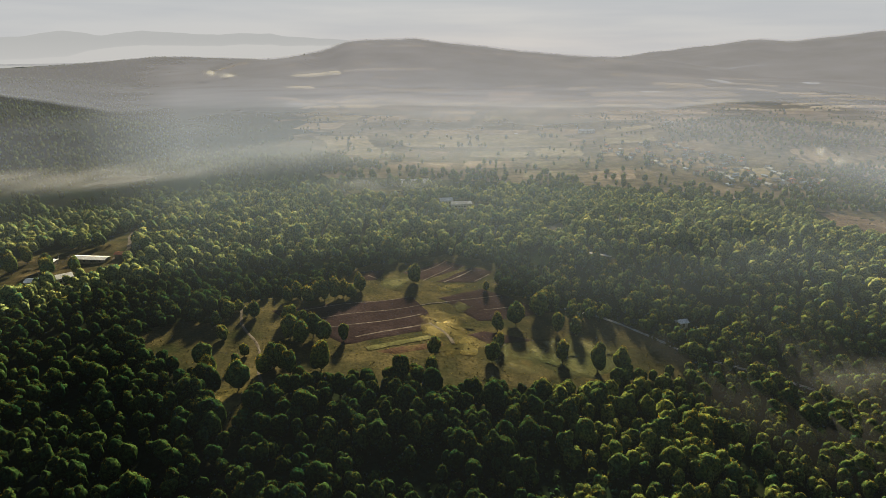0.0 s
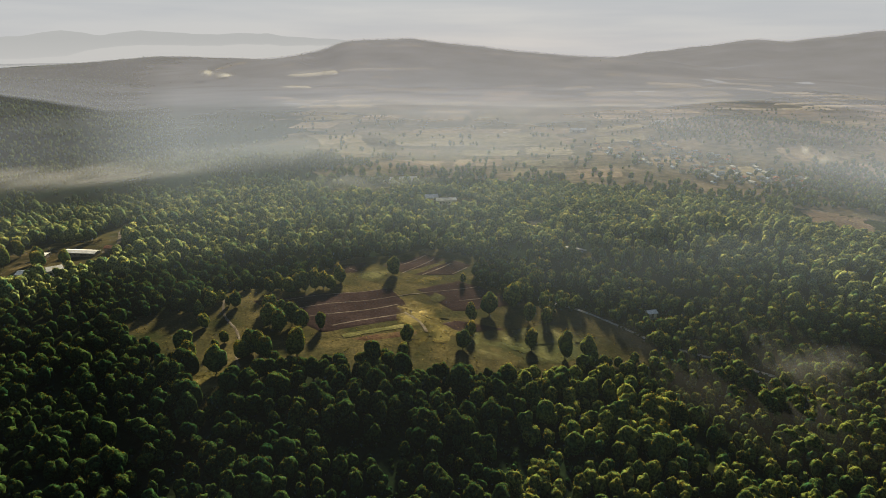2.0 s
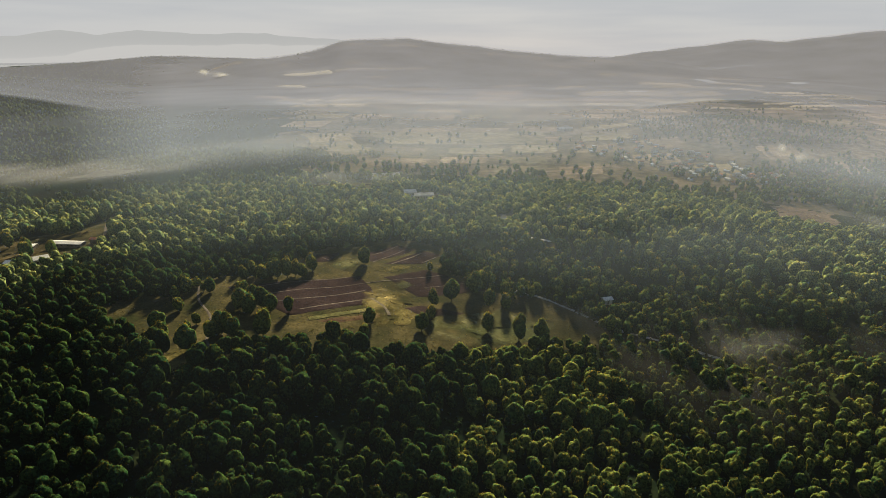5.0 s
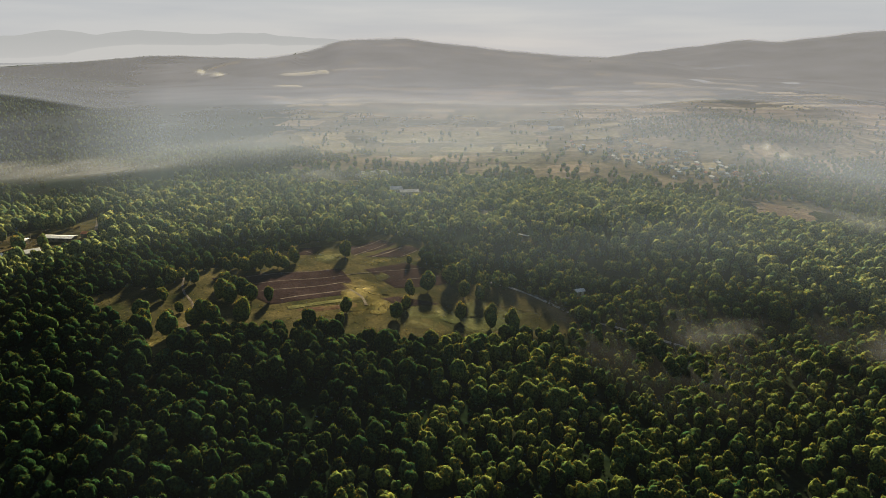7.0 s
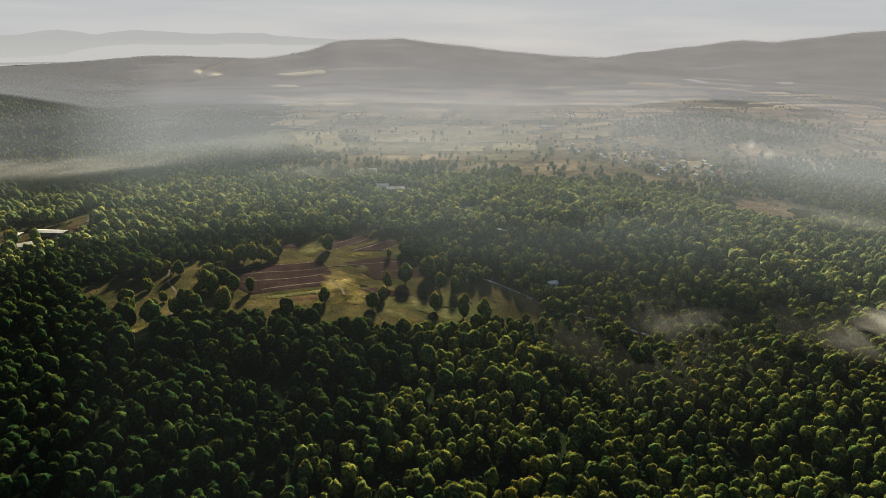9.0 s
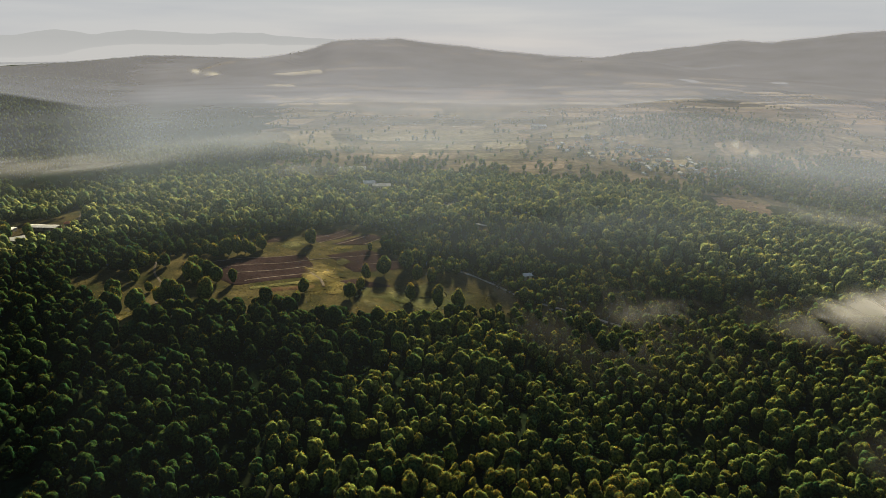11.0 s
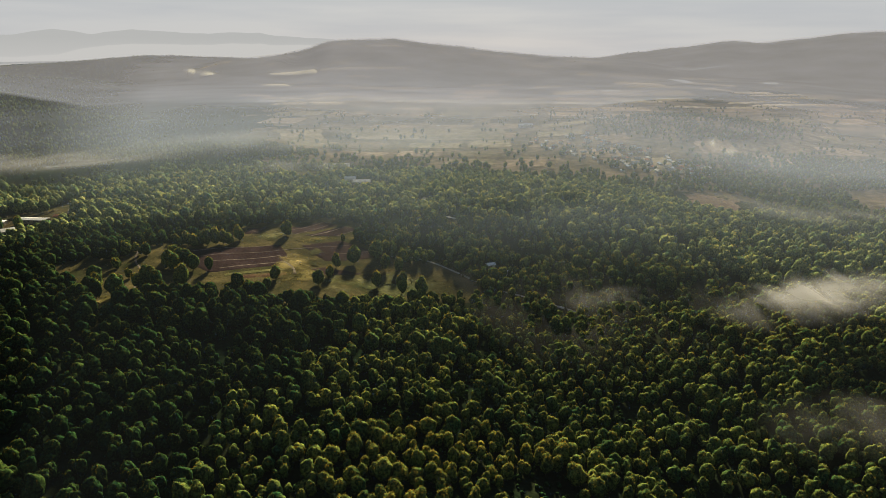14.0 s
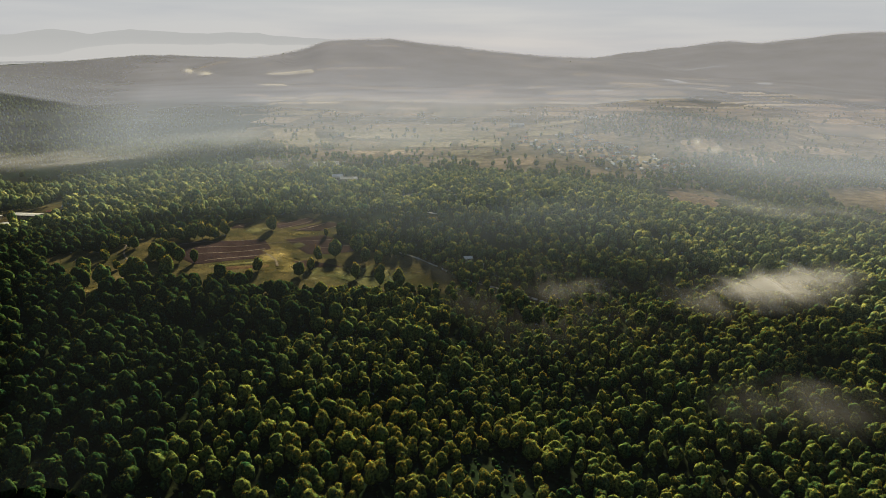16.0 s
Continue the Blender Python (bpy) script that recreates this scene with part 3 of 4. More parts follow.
def crown_arrays(seed, level, clumps, leaves, leaf, width, low, high):
    """A domed crown: a rounded core, small clumps standing out of it, and loose leaf tufts. Returns corners, triangles and how many are not tufts."""
    g = np.random.default_rng(seed)
    foot, w = low + .5 * (high - low), width / 2
    sway = g.uniform(-.12, .12, 2)
    # billows: rounded boughs that swell out of the crown
    count = {1: 5, 2: 9, 3: 14}[level]
    k = np.arange(count)
    up = np.clip(1 - 1.5 * (k + .35) / count + g.uniform(-.12, .12, count), -.55, 1)
    an = k * 2.39996 + g.uniform(-.7, .7, count)
    heart = np.stack([np.cos(an) * np.sqrt(1 - up * up), np.sin(an) * np.sqrt(1 - up * up), up], 1) * g.uniform(.44, .64, (count, 1))
    size_ = g.uniform(.32, .50, count) * (14 / count) ** .3

    def dome(n, r):
        """From directions and a relative radius to places on the crown."""
        along = n @ heart.T
        deep = size_ ** 2 - (heart ** 2).sum(1) + along ** 2
        bough = np.where(deep > 0, along + np.sqrt(np.maximum(deep, 0)), 0)
        r = r * np.maximum(bough.max(1), .58 + .2 * np.clip(.3 - n[:, 2], 0, 1) / 1.3)
        z = np.where(n[:, 2] < 0, foot + n[:, 2] * r * (foot - low) * 1.3, foot + n[:, 2] * r * (high - foot))
        up = np.clip(n[:, 2], 0, 1)
        return np.stack([(n[:, 0] * r + sway[0] * up) * w, (n[:, 1] * r + sway[1] * up) * w, z], 1)
    d, f = ico[level]
    vs, fs = [dome(d, g.uniform(.95, 1.04, len(d)))], [f]
    k = np.arange(clumps)
    up = np.clip(1 - 1.3 * (k + .5) / max(clumps, 1) + g.uniform(-.12, .12, clumps), -.5, 1)
    an = k * 2.39996 + g.uniform(-.6, .6, clumps)
    n = np.stack([np.cos(an) * np.sqrt(1 - up * up), np.sin(an) * np.sqrt(1 - up * up), up], 1)
    at = dome(n, g.uniform(.86, .98, clumps))
    size = g.uniform(.10, .17, clumps) * w * (20 / max(clumps, 1)) ** .25
    at_v = len(d)
    for c, s in zip(at, size):
        vs.append(c + octa[0] * s * g.uniform(.75, 1.25, (6, 1)))
        fs.append(octa[1] + at_v)
        at_v += 6
    solid = len(f) + 8 * clumps
    if leaves:
        # tufts crowd the upper crown, where the painted rim light belongs
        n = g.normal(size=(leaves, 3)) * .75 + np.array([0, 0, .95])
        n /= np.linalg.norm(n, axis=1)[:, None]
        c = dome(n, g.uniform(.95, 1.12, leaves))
        a = np.cross(n, g.normal(size=n.shape))
        a /= np.linalg.norm(a, axis=1)[:, None]
        b = np.cross(n + .35 * g.normal(size=n.shape), a)
        b /= np.linalg.norm(b, axis=1)[:, None]
        s = leaf * g.uniform(.6, 1.4, (leaves, 1))
        vs.append(np.stack([c - a * s, c + a * s * .9 - b * s * .5, c + b * s * 1.1 + n * s * .3], 1).reshape(-1, 3))
        fs.append(at_v + np.arange(3 * leaves).reshape(-1, 3))
    return np.vstack(vs), np.vstack(fs), solid


def tube(a, b, ra, rb, sides):
    """A tapered limb from a to b as triangles."""
    a, b = np.array(a, float), np.array(b, float)
    w = (b - a) / np.linalg.norm(b - a)
    p = np.cross(w, (.3, .9, .1))
    p /= np.linalg.norm(p)
    q = np.cross(w, p)
    an = np.arange(sides) * 2 * math.pi / sides
    ring = np.cos(an)[:, None] * p + np.sin(an)[:, None] * q
    i = np.arange(sides)
    j = (i + 1) % sides
    return np.vstack([a + ring * ra, b + ring * rb]), np.vstack([np.stack([i, j, j + sides], 1), np.stack([i, j + sides, i + sides], 1)])


def joined(pieces):
    vs, fs, k = [], [], 0
    for v, f in pieces:
        vs.append(v), fs.append(f + k)
        k += len(v)
    return np.vstack(vs), np.vstack(fs)


# (crown width, crown's foot, height)
HABITS = [(5.6, .4, 7.8), (5.0, .6, 8.4), (5.9, .4, 7.4), (4.6, .3, 6.8), (5.3, .8, 9.0), (5.0, .2, 6.4), (6.4, .6, 8.2), (4.5, .5, 7.8)]


def tree_thing(k, mats):
    """One tree by itself: trunk with limbs, and a crown of leaf clumps."""
    w, low, high = HABITS[k]
    g = random.Random(k)
    thing = new("tree")
    limbs = [tube((0, 0, -.6), (g.uniform(-.2, .2), 0, low + 1.5), .2, .15, 7), tube((0, 0, low + .5), (g.uniform(-.5, .5), g.uniform(-.5, .5), high - 2), .2, .06, 6)]
    for i in range(7):
        an, z = i * 2.4 + g.random(), g.uniform(low * .75, high * .65)
        limbs.append(tube((0, 0, z), (math.cos(an) * w * .33, math.sin(an) * w * .33, z + g.uniform(1, 2.2)), .1, .03, 5))
    v, f = joined(limbs)
    trunk = new("trunk", mesh_from("trunk", v, f, [BARK]))
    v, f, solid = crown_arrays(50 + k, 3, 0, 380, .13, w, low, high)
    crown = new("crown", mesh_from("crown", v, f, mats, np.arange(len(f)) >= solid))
    trunk.parent = crown.parent = thing
    return tagged(thing, "tall green tree with a rounded sunlit crown", "tree", "trees of the forest")


# clearings without trees: middle, half sizes, turn
GAPS = [(303, 420, 34, 42, -20), (455, 415, 38, 62, -25), (83, 279, 9, 7, 0), (11, 390, 24, 15, 0), (-52, 432, 30, 24, 10), (12, 462, 34, 16, 0), (103, 231, 5, 4, 0), (105, 66, 7, 9, 0), (82, 122, 9, 7, 0), (30, 128, 7, 9, 0), (332, 556, 28, 11, 10)]


def open_land(x, y):
    """True where no tree of the forest grows."""
    free = np.zeros(np.shape(x), bool)
    wx, wy = x + 4 * wave(x, y, 2, 31), y + 4 * wave(x, y, 7, 27)
    for cx, cy, a, b, turn in GAPS:
        c, s = math.cos(radians(turn)), math.sin(radians(turn))
        dx, dy = wx - cx, wy - cy
        free |= ((dx * c + dy * s) / a) ** 2 + ((dy * c - dx * s) / b) ** 2 < 1
    road = np.array([(50, 238), (72, 229), (87, 219), (106, 209), (140, 203), (180, 196)])
    free |= inside(x + 1.5 * wave(x, y, 2, 21), y + 1.5 * wave(x, y, 7, 17), CLEARING) | inside(wx, wy, FARMYARD)
    return free | (np.abs(y - np.interp(x, road[:, 0], road[:, 1])) < 1.3) & (x > 50) & (x < 130)


# where the near forest ends, beyond its last rise: x and y
FOREST_EDGE = [(-420, 300), (-280, 372), (-265, 402), (-243, 436), (-221, 476), (-193, 492), (-157, 476), (-109, 462), (-31, 460), (6, 470), (52, 490), (105, 515), (194, 505), (236, 498), (265, 500), (400, 560), (600, 610)]


def wooded(x, y):
    """How thickly trees stand, 0 to 1."""
    r = np.hypot(x, y)
    edge = np.interp(x, *np.array(FOREST_EDGE).T)
    d = smooth(edge + 12, edge - 12, y + 9 * wave(x, y, 4, 60))
    d = np.maximum(d, smooth(1.1, .8, np.hypot((x - 430) / 150, (y - 800) / 120)))
    d = np.maximum(d, smooth(1.1, .8, np.hypot((x - 450) / 140, (y - 560) / 60)) * .8)
    d = np.maximum(d, .9 * smooth(1.15, .8, np.hypot((x + 150) / 88, (y - 612) / 50)))
    left = smooth(-.33, -.45, x / np.maximum(y, 1) + .05 * wave(x, y, 3, 200)) * smooth(610, 680, r)
    d = np.maximum(d, left)
    d = np.maximum(d, .95 * smooth(1150, 1350, r) * smooth(-.30, -.42, x / np.maximum(y, 1) + .06 * wave(x, y, 9, 260)))
    hill = smooth(1500, 1750, r) * smooth(.1, .5, wave(x, y, 6, 330) + 1.1 * smooth(1700, 2200, r)) * (x / np.maximum(y, 1) < .33)
    d = np.maximum(d, .8 * hill)
    gully = smooth(1.15, .75, np.hypot((x + 370) / 170, (y - 510 - .25 * (x + 330)) / 62))
    d = d * (1 - .85 * gully)
    d = np.maximum(d, .55 * smooth(660, 500, r) * smooth(-.15, .25, wave(x, y, 17, 80)) * (r > 440))
    hedge = (np.abs(wave(x, y, 1, 210)) < .035) | (np.abs(wave(x, y, 5, 170)) < .035)
    valley = .006 + .02 * smooth(620, 450, r) + .6 * hedge + .6 * (wave(x, y, 12, 90) > .8)
    return np.maximum(d, np.where(r > 440, valley, 0)) * (r < 3700)


# trees that stand by themselves or in small groups in the clearings: place and size
LONE = [(-13, 253, 1.18), (-35, 194, .95), (43, 195, 1.05), (21, 213, .95), (29, 220, 1.22), (20, 198, .97), (-3, 189, .93), (-4, 178, .89), (39, 229, 1.4), (45, 217, 1.2), (52, 216, .98), (55, 192, 1.3), (17, 187, .92),
        (-71, 209, 1.04), (-80, 208, .97), (-57, 207, 1.2), (-54, 195, 1.25), (-49, 190, 1.3), (-46, 196, 1.1), (-51, 199, 1.05), (-42, 193, 1.0), (-66, 181, .72), (-67, 175, .56), (-56, 169, 1.15), (-54, 173, 1.25), (-48, 169, 1.15), (-51, 171, 1.1), (-39, 173, 1.35), (-61, 159, 1.25),
        (-62, 225, 1.0), (-59, 229, .93), (-54, 226, 1.16), (-51, 230, 1.0), (-48, 228, 1.2), (-44, 229, 1.15), (-41, 232, 1.0), (-38, 231, .84), (-35, 240, 1.25), (-83, 203, .71), (-77, 192, .91), (-78, 214, .66), (-74, 210, .56), (-27, 281, 1.4), (19, 249, .63),
        (-77, 174, 1.06), (-72, 166, 1.2), (64, 194, 1.2), (-189, 272, 1.4), (-194, 280, 1.2), (-176, 273, 1.2), (-210, 277, 1.3), (-213, 294, 1.2), (-222, 285, .9)]
g = np.random.default_rng(11)
xs, ys = [], []
# rings of ever wider spacing
for y0, y1, step in ((-20, 250, 4.0), (250, 430, 4.8), (430, 700, 5.9), (700, 1250, 8.6), (1250, 2000, 15), (2000, 3600, 26)):
    wide = .80 * y1 + 200
    gx, gy = np.meshgrid(np.arange(-wide, wide + 60, step), np.arange(y0, y1, step))
    gx, gy = gx + g.uniform(-.48, .48, gx.shape) * step, gy + g.uniform(-.48, .48, gy.shape) * step
    keep = (gx > -.76 * gy - 30) & (gx < 84 + .75 * (gy + 86) + 25) & ~open_land(gx, gy) & (g.random(gx.shape) < wooded(gx, gy) * np.where(wave(gx, gy, 14, 47) > .5, .3, .92) * np.where(np.hypot((gx - 20) / 80, (gy - 160) / 14) < 1, .95, 1))
    xs.append(gx[keep]), ys.append(gy[keep])
# the forest goes on under and behind the first stretch
gx, gy = np.meshgrid(np.arange(-130, 235, 7.5), np.arange(-150, -21, 7.5))
xs.append((gx + g.uniform(-3, 3, gx.shape)).ravel()), ys.append((gy + g.uniform(-3, 3, gy.shape)).ravel())
TX, TY = np.concatenate(xs), np.concatenate(ys)
for lx, ly, _ in LONE:
    far = np.hypot(TX - lx, TY - ly) > 4
    TX, TY = TX[far], TY[far]
TZ = land(TX, TY) - .1
TS = g.uniform(.56, .96, len(TX)) * (1 + .16 * wave(TX, TY, 4, 63) + .1 * wave(TX, TY, 9, 29)) * (.95 + .2 * smooth(260, 340, np.hypot(TX, TY)) - .25 * smooth(450, 750, np.hypot(TX, TY)) - .2 * smooth(1300, 1900, np.hypot(TX, TY)))
TS = TS * (1 + .26 * wave(TX, TY, 21, 41) * smooth(240, 330, np.hypot(TX, TY)))
TS = TS * (1 + .28 * (np.hypot((TX - 10) / 90, (TY - 152) / 20) < 1))
TA, TK = g.uniform(0, 360, len(TX)), g.integers(0, len(HABITS), len(TX))

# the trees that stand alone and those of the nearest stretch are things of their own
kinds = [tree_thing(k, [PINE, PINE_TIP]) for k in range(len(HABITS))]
# same trees with shade put into the leaf colour, for the left side
darkened_trees = [tree_thing(k, [LEAF, LEAF_TIP]) for k in range(len(HABITS))]
single = np.argsort(np.hypot(TX - 80, TY - 60))[:246]
spots = [(x, y, float(land(x, y)) - .1, s, 40 * i, (i * 5 + 2) % 8) for i, (x, y, s) in enumerate(LONE)]
spots += [(TX[i], TY[i], TZ[i], TS[i], TA[i], int(TK[i])) for i in single]
for k, (x, y, z, s, a, kind) in enumerate(spots):
    m = pose(x, y, z, 0, 0, a) @ Matrix.Diagonal((s, s, s, 1))
    t = copy_thing((kinds if k < len(LONE) or x > 6 + .12 * y else darkened_trees)[kind], m)
    if k < len(LONE):
        tagged(t, "lone green tree standing in the clearing")
for t in kinds + darkened_trees:
    for o in (*t.children, t):
        bpy.data.objects.remove(o)
rest = np.ones(len(TX), bool)
rest[single] = False


def woodland(name, pick, level, clumps, leaves, leaf, mats, label, trunks):
    """Many trees as one mesh."""
    vs, fs, sl, base = [], [], [], 0
    for k, (w, low, high) in enumerate(HABITS):
        v, f, solid = crown_arrays(200 + k, level, clumps, leaves, leaf, w, low, high)
        pieces, nc = [(v, f)], len(f)
        if trunks:
            pieces.append(tube((0, 0, -.5), (0, 0, low + 2), .24, .16, 4))
        v, f = joined(pieces)
        i = np.where(pick & (TK == k))[0]
        c, s = np.cos(np.radians(TA[i]))[:, None], np.sin(np.radians(TA[i]))[:, None]
        p = np.stack([v[:, 0] * c - v[:, 1] * s, v[:, 0] * s + v[:, 1] * c, np.repeat(v[None, :, 2], len(i), 0)], 2) * TS[i][:, None, None]
        p = p + np.stack([TX[i], TY[i], TZ[i]], 1)[:, None]
        vs.append(p.reshape(-1, 3))
        fs.append((f[None] + (np.arange(len(i)) * len(v))[:, None, None] + base).reshape(-1, 3))
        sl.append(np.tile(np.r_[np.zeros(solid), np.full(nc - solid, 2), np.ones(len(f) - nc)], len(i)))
        base += len(i) * len(v)
    return tagged(new(name, mesh_from(name, np.vstack(vs), np.vstack(fs), mats, np.concatenate(sl))), label, "forest", kind="stuff")


R_ = np.hypot(TX - 40, TY + 40)
# left stand: dimness put into the leaf colour; yellow-green pines from clearing to hollow
LEFT_STAND = TX + 16 * wave(TX, TY, 13, 90) < 6 + .12 * TY
for name, stand_, mats, lab in (("oak_woodland", LEFT_STAND, [LEAF, BARK, LEAF_TIP], "dense forest of rounded trees with darkened leaf colour, tops lit from behind"), ("pine_woodland", ~LEFT_STAND, [PINE, BARK, PINE_TIP], "dense forest of yellow-green rounded pines, tops lit from behind")):
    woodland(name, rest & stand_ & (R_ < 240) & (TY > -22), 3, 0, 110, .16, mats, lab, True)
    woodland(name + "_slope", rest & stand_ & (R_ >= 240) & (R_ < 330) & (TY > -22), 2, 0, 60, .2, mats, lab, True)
# the mid-distance trees take the leaf colours with light put in
woodland("woodland_beyond", rest & (R_ >= 330) & (R_ < 520), 2, 0, 34, .24, [BRIGHTENED, BARK, BRIGHTENED_TIP], "dense forest of pines with brightened leaf colour in light haze", True)
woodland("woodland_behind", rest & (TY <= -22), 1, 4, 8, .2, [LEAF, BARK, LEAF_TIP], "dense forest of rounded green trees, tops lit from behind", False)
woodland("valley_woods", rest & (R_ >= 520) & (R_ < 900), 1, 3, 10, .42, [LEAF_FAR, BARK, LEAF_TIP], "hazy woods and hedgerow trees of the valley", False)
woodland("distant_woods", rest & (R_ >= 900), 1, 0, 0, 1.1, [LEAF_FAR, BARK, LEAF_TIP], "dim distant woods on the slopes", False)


# ---- undergrowth between the trees ----
g = np.random.default_rng(17)
ux, uy = g.uniform(-120, 235, 12000), g.uniform(-15, 255, 12000)
grow = (ux > -.76 * uy - 30) & ~inside(ux, uy, CLEARING)
ux, uy = ux[grow], uy[grow]
v, f, _ = crown_arrays(90, 1, 0, 6, .5, 5.0, -1.0, 4.0)
us, ua = g.uniform(.16, .42, len(ux)), g.uniform(0, 6.28, len(ux))
p = np.stack([v[:, 0] * np.cos(ua)[:, None] - v[:, 1] * np.sin(ua)[:, None], v[:, 0] * np.sin(ua)[:, None] + v[:, 1] * np.cos(ua)[:, None], np.repeat(v[None, :, 2], len(ux), 0)], 2) * us[:, None, None]
p = p + np.stack([ux, uy, land(ux, uy)], 1)[:, None]
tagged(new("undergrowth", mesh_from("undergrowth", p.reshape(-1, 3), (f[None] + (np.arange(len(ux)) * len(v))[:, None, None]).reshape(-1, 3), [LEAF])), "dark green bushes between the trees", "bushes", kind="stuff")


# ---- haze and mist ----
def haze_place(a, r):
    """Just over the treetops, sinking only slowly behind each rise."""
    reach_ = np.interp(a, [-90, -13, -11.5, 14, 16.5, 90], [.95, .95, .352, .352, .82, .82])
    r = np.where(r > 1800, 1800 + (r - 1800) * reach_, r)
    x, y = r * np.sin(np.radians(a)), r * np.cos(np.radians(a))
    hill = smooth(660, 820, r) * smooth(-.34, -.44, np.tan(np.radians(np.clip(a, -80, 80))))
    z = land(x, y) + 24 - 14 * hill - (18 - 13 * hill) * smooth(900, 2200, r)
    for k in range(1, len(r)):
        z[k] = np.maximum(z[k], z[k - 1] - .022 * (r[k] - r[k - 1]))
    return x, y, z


# one sheet stands in for the depth of hazy air, brightness in its colour
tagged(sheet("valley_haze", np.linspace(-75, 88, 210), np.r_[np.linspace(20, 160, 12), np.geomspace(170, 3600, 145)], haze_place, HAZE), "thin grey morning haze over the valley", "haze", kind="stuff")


def bank(name, cx, cy, z, rx, ry, turn, thick, size, seed, layers, gap, label, even=False, crisp=False, white=(.345, .345, .345)):
    """A bank of mist: a few thin layers of wisps over the treetops."""
    for k in range(layers):
        mat = veil_material("mist_wisps", patch_alpha(thick, size, seed + k * .35 if crisp else seed + k * 1.3, turn, even, crisp), white)

        co, si = math.cos(radians(turn)), math.sin(radians(turn))

        def place(u, v):
            x, y = cx + u * rx * co - v * ry * si, cy + u * rx * si + v * ry * co
            return u * rx, v * ry, land(x, y) * .8 + z + k * gap + 2 * wave(x, y, seed + k, rx)
        ob = sheet(name, np.linspace(-1, 1, 24), np.linspace(-1, 1, 24), place, mat)
        ob.matrix_basis = pose(cx, cy, 0, 0, 0, turn)
        tagged(ob, label, "mist", kind="stuff")


bank("mist", -320, 495, 13, 250, 80, 10, .75, 110, 1, 2, 5, "white mist lying in the side valley")
bank("mist", -120, 600, 14, 330, 130, 5, .4, 80, 4, 2, 6, "white mist drifting over the valley trees")
bank("mist", -40, 425, 11, 75, 40, 10, .4, 34, 6, 2, 4, "thin mist between the trees")
bank("mist", 245, 180, 16, 66, 24, 22, .6, 17, 9, 4, 2, "white cloud of mist over the trees", crisp=True)
bank("mist", 150, 188, 13, 42, 14, 5, .15, 26, 12, 2, 3, "thin golden mist over the treetops")
bank("mist", 140, 195, 4.5, 140, 62, 12, .1, 34, 33, 1, 3, "low sunlit mist lying between the trees")
bank("mist", 20, 345, 6, 240, 60, 0, .4, 40, 37, 1, 3, "low morning mist lying between the trees")
bank("mist", 205, 88, 13, 40, 24, 10, .13, 22, 15, 2, 3, "thin golden mist between the treetops")
bank("mist", 330, 345, 10, 120, 36, -20, .3, 40, 17, 2, 4, "drifting mist over the wooded slope")


def plume(name, cx, cy, size, tall, thick, seed, white, label):
    """A small cloud of upright wisps, rising from the ground."""
    for k, (dx, dz, share, turn) in enumerate(((0, .7, 1, 10), (-.65, 1.05, .76, -25), (.47, .53, .76, 40))):
        wide = size * share
        ob = sheet(name, np.linspace(-1, 1, 12), np.linspace(-1, 1, 12), lambda u, v: (u * wide * 1.3, v * wide * tall, .05 * size * np.sin(3 * u + 2 * v)),
                   veil_material("smoke_wisps", patch_alpha(thick, size * .7, seed + k, 20), white))
        ob.matrix_basis = pose(cx + dx * size, cy + 3 * k, float(land(cx, cy)) + dz * size * tall / .7, 90, 0, turn)
        tagged(ob, label, name, kind="stuff")


plume("smoke", 393, 604, 17, .7, .7, 21, (.35, .36, .37), "white smoke rising over the village edge")
plume("mist", -640, 1835, 52, .3, .55, 44, (.36, .37, .38), "small sunlit cloud of mist on the far slope")


# ---- buildings ----
def box(bm, x0, x1, y0, y1, z0, z1):
    vs = [bm.verts.new(c) for c in ((x0, y0, z0), (x1, y0, z0), (x1, y1, z0), (x0, y1, z0), (x0, y0, z1), (x1, y0, z1), (x1, y1, z1), (x0, y1, z1))]
    for f in ((3, 2, 1, 0), (4, 5, 6, 7), (0, 1, 5, 4), (1, 2, 6, 5), (2, 3, 7, 6), (3, 0, 4, 7)):
        bm.faces.new([vs[i] for i in f])


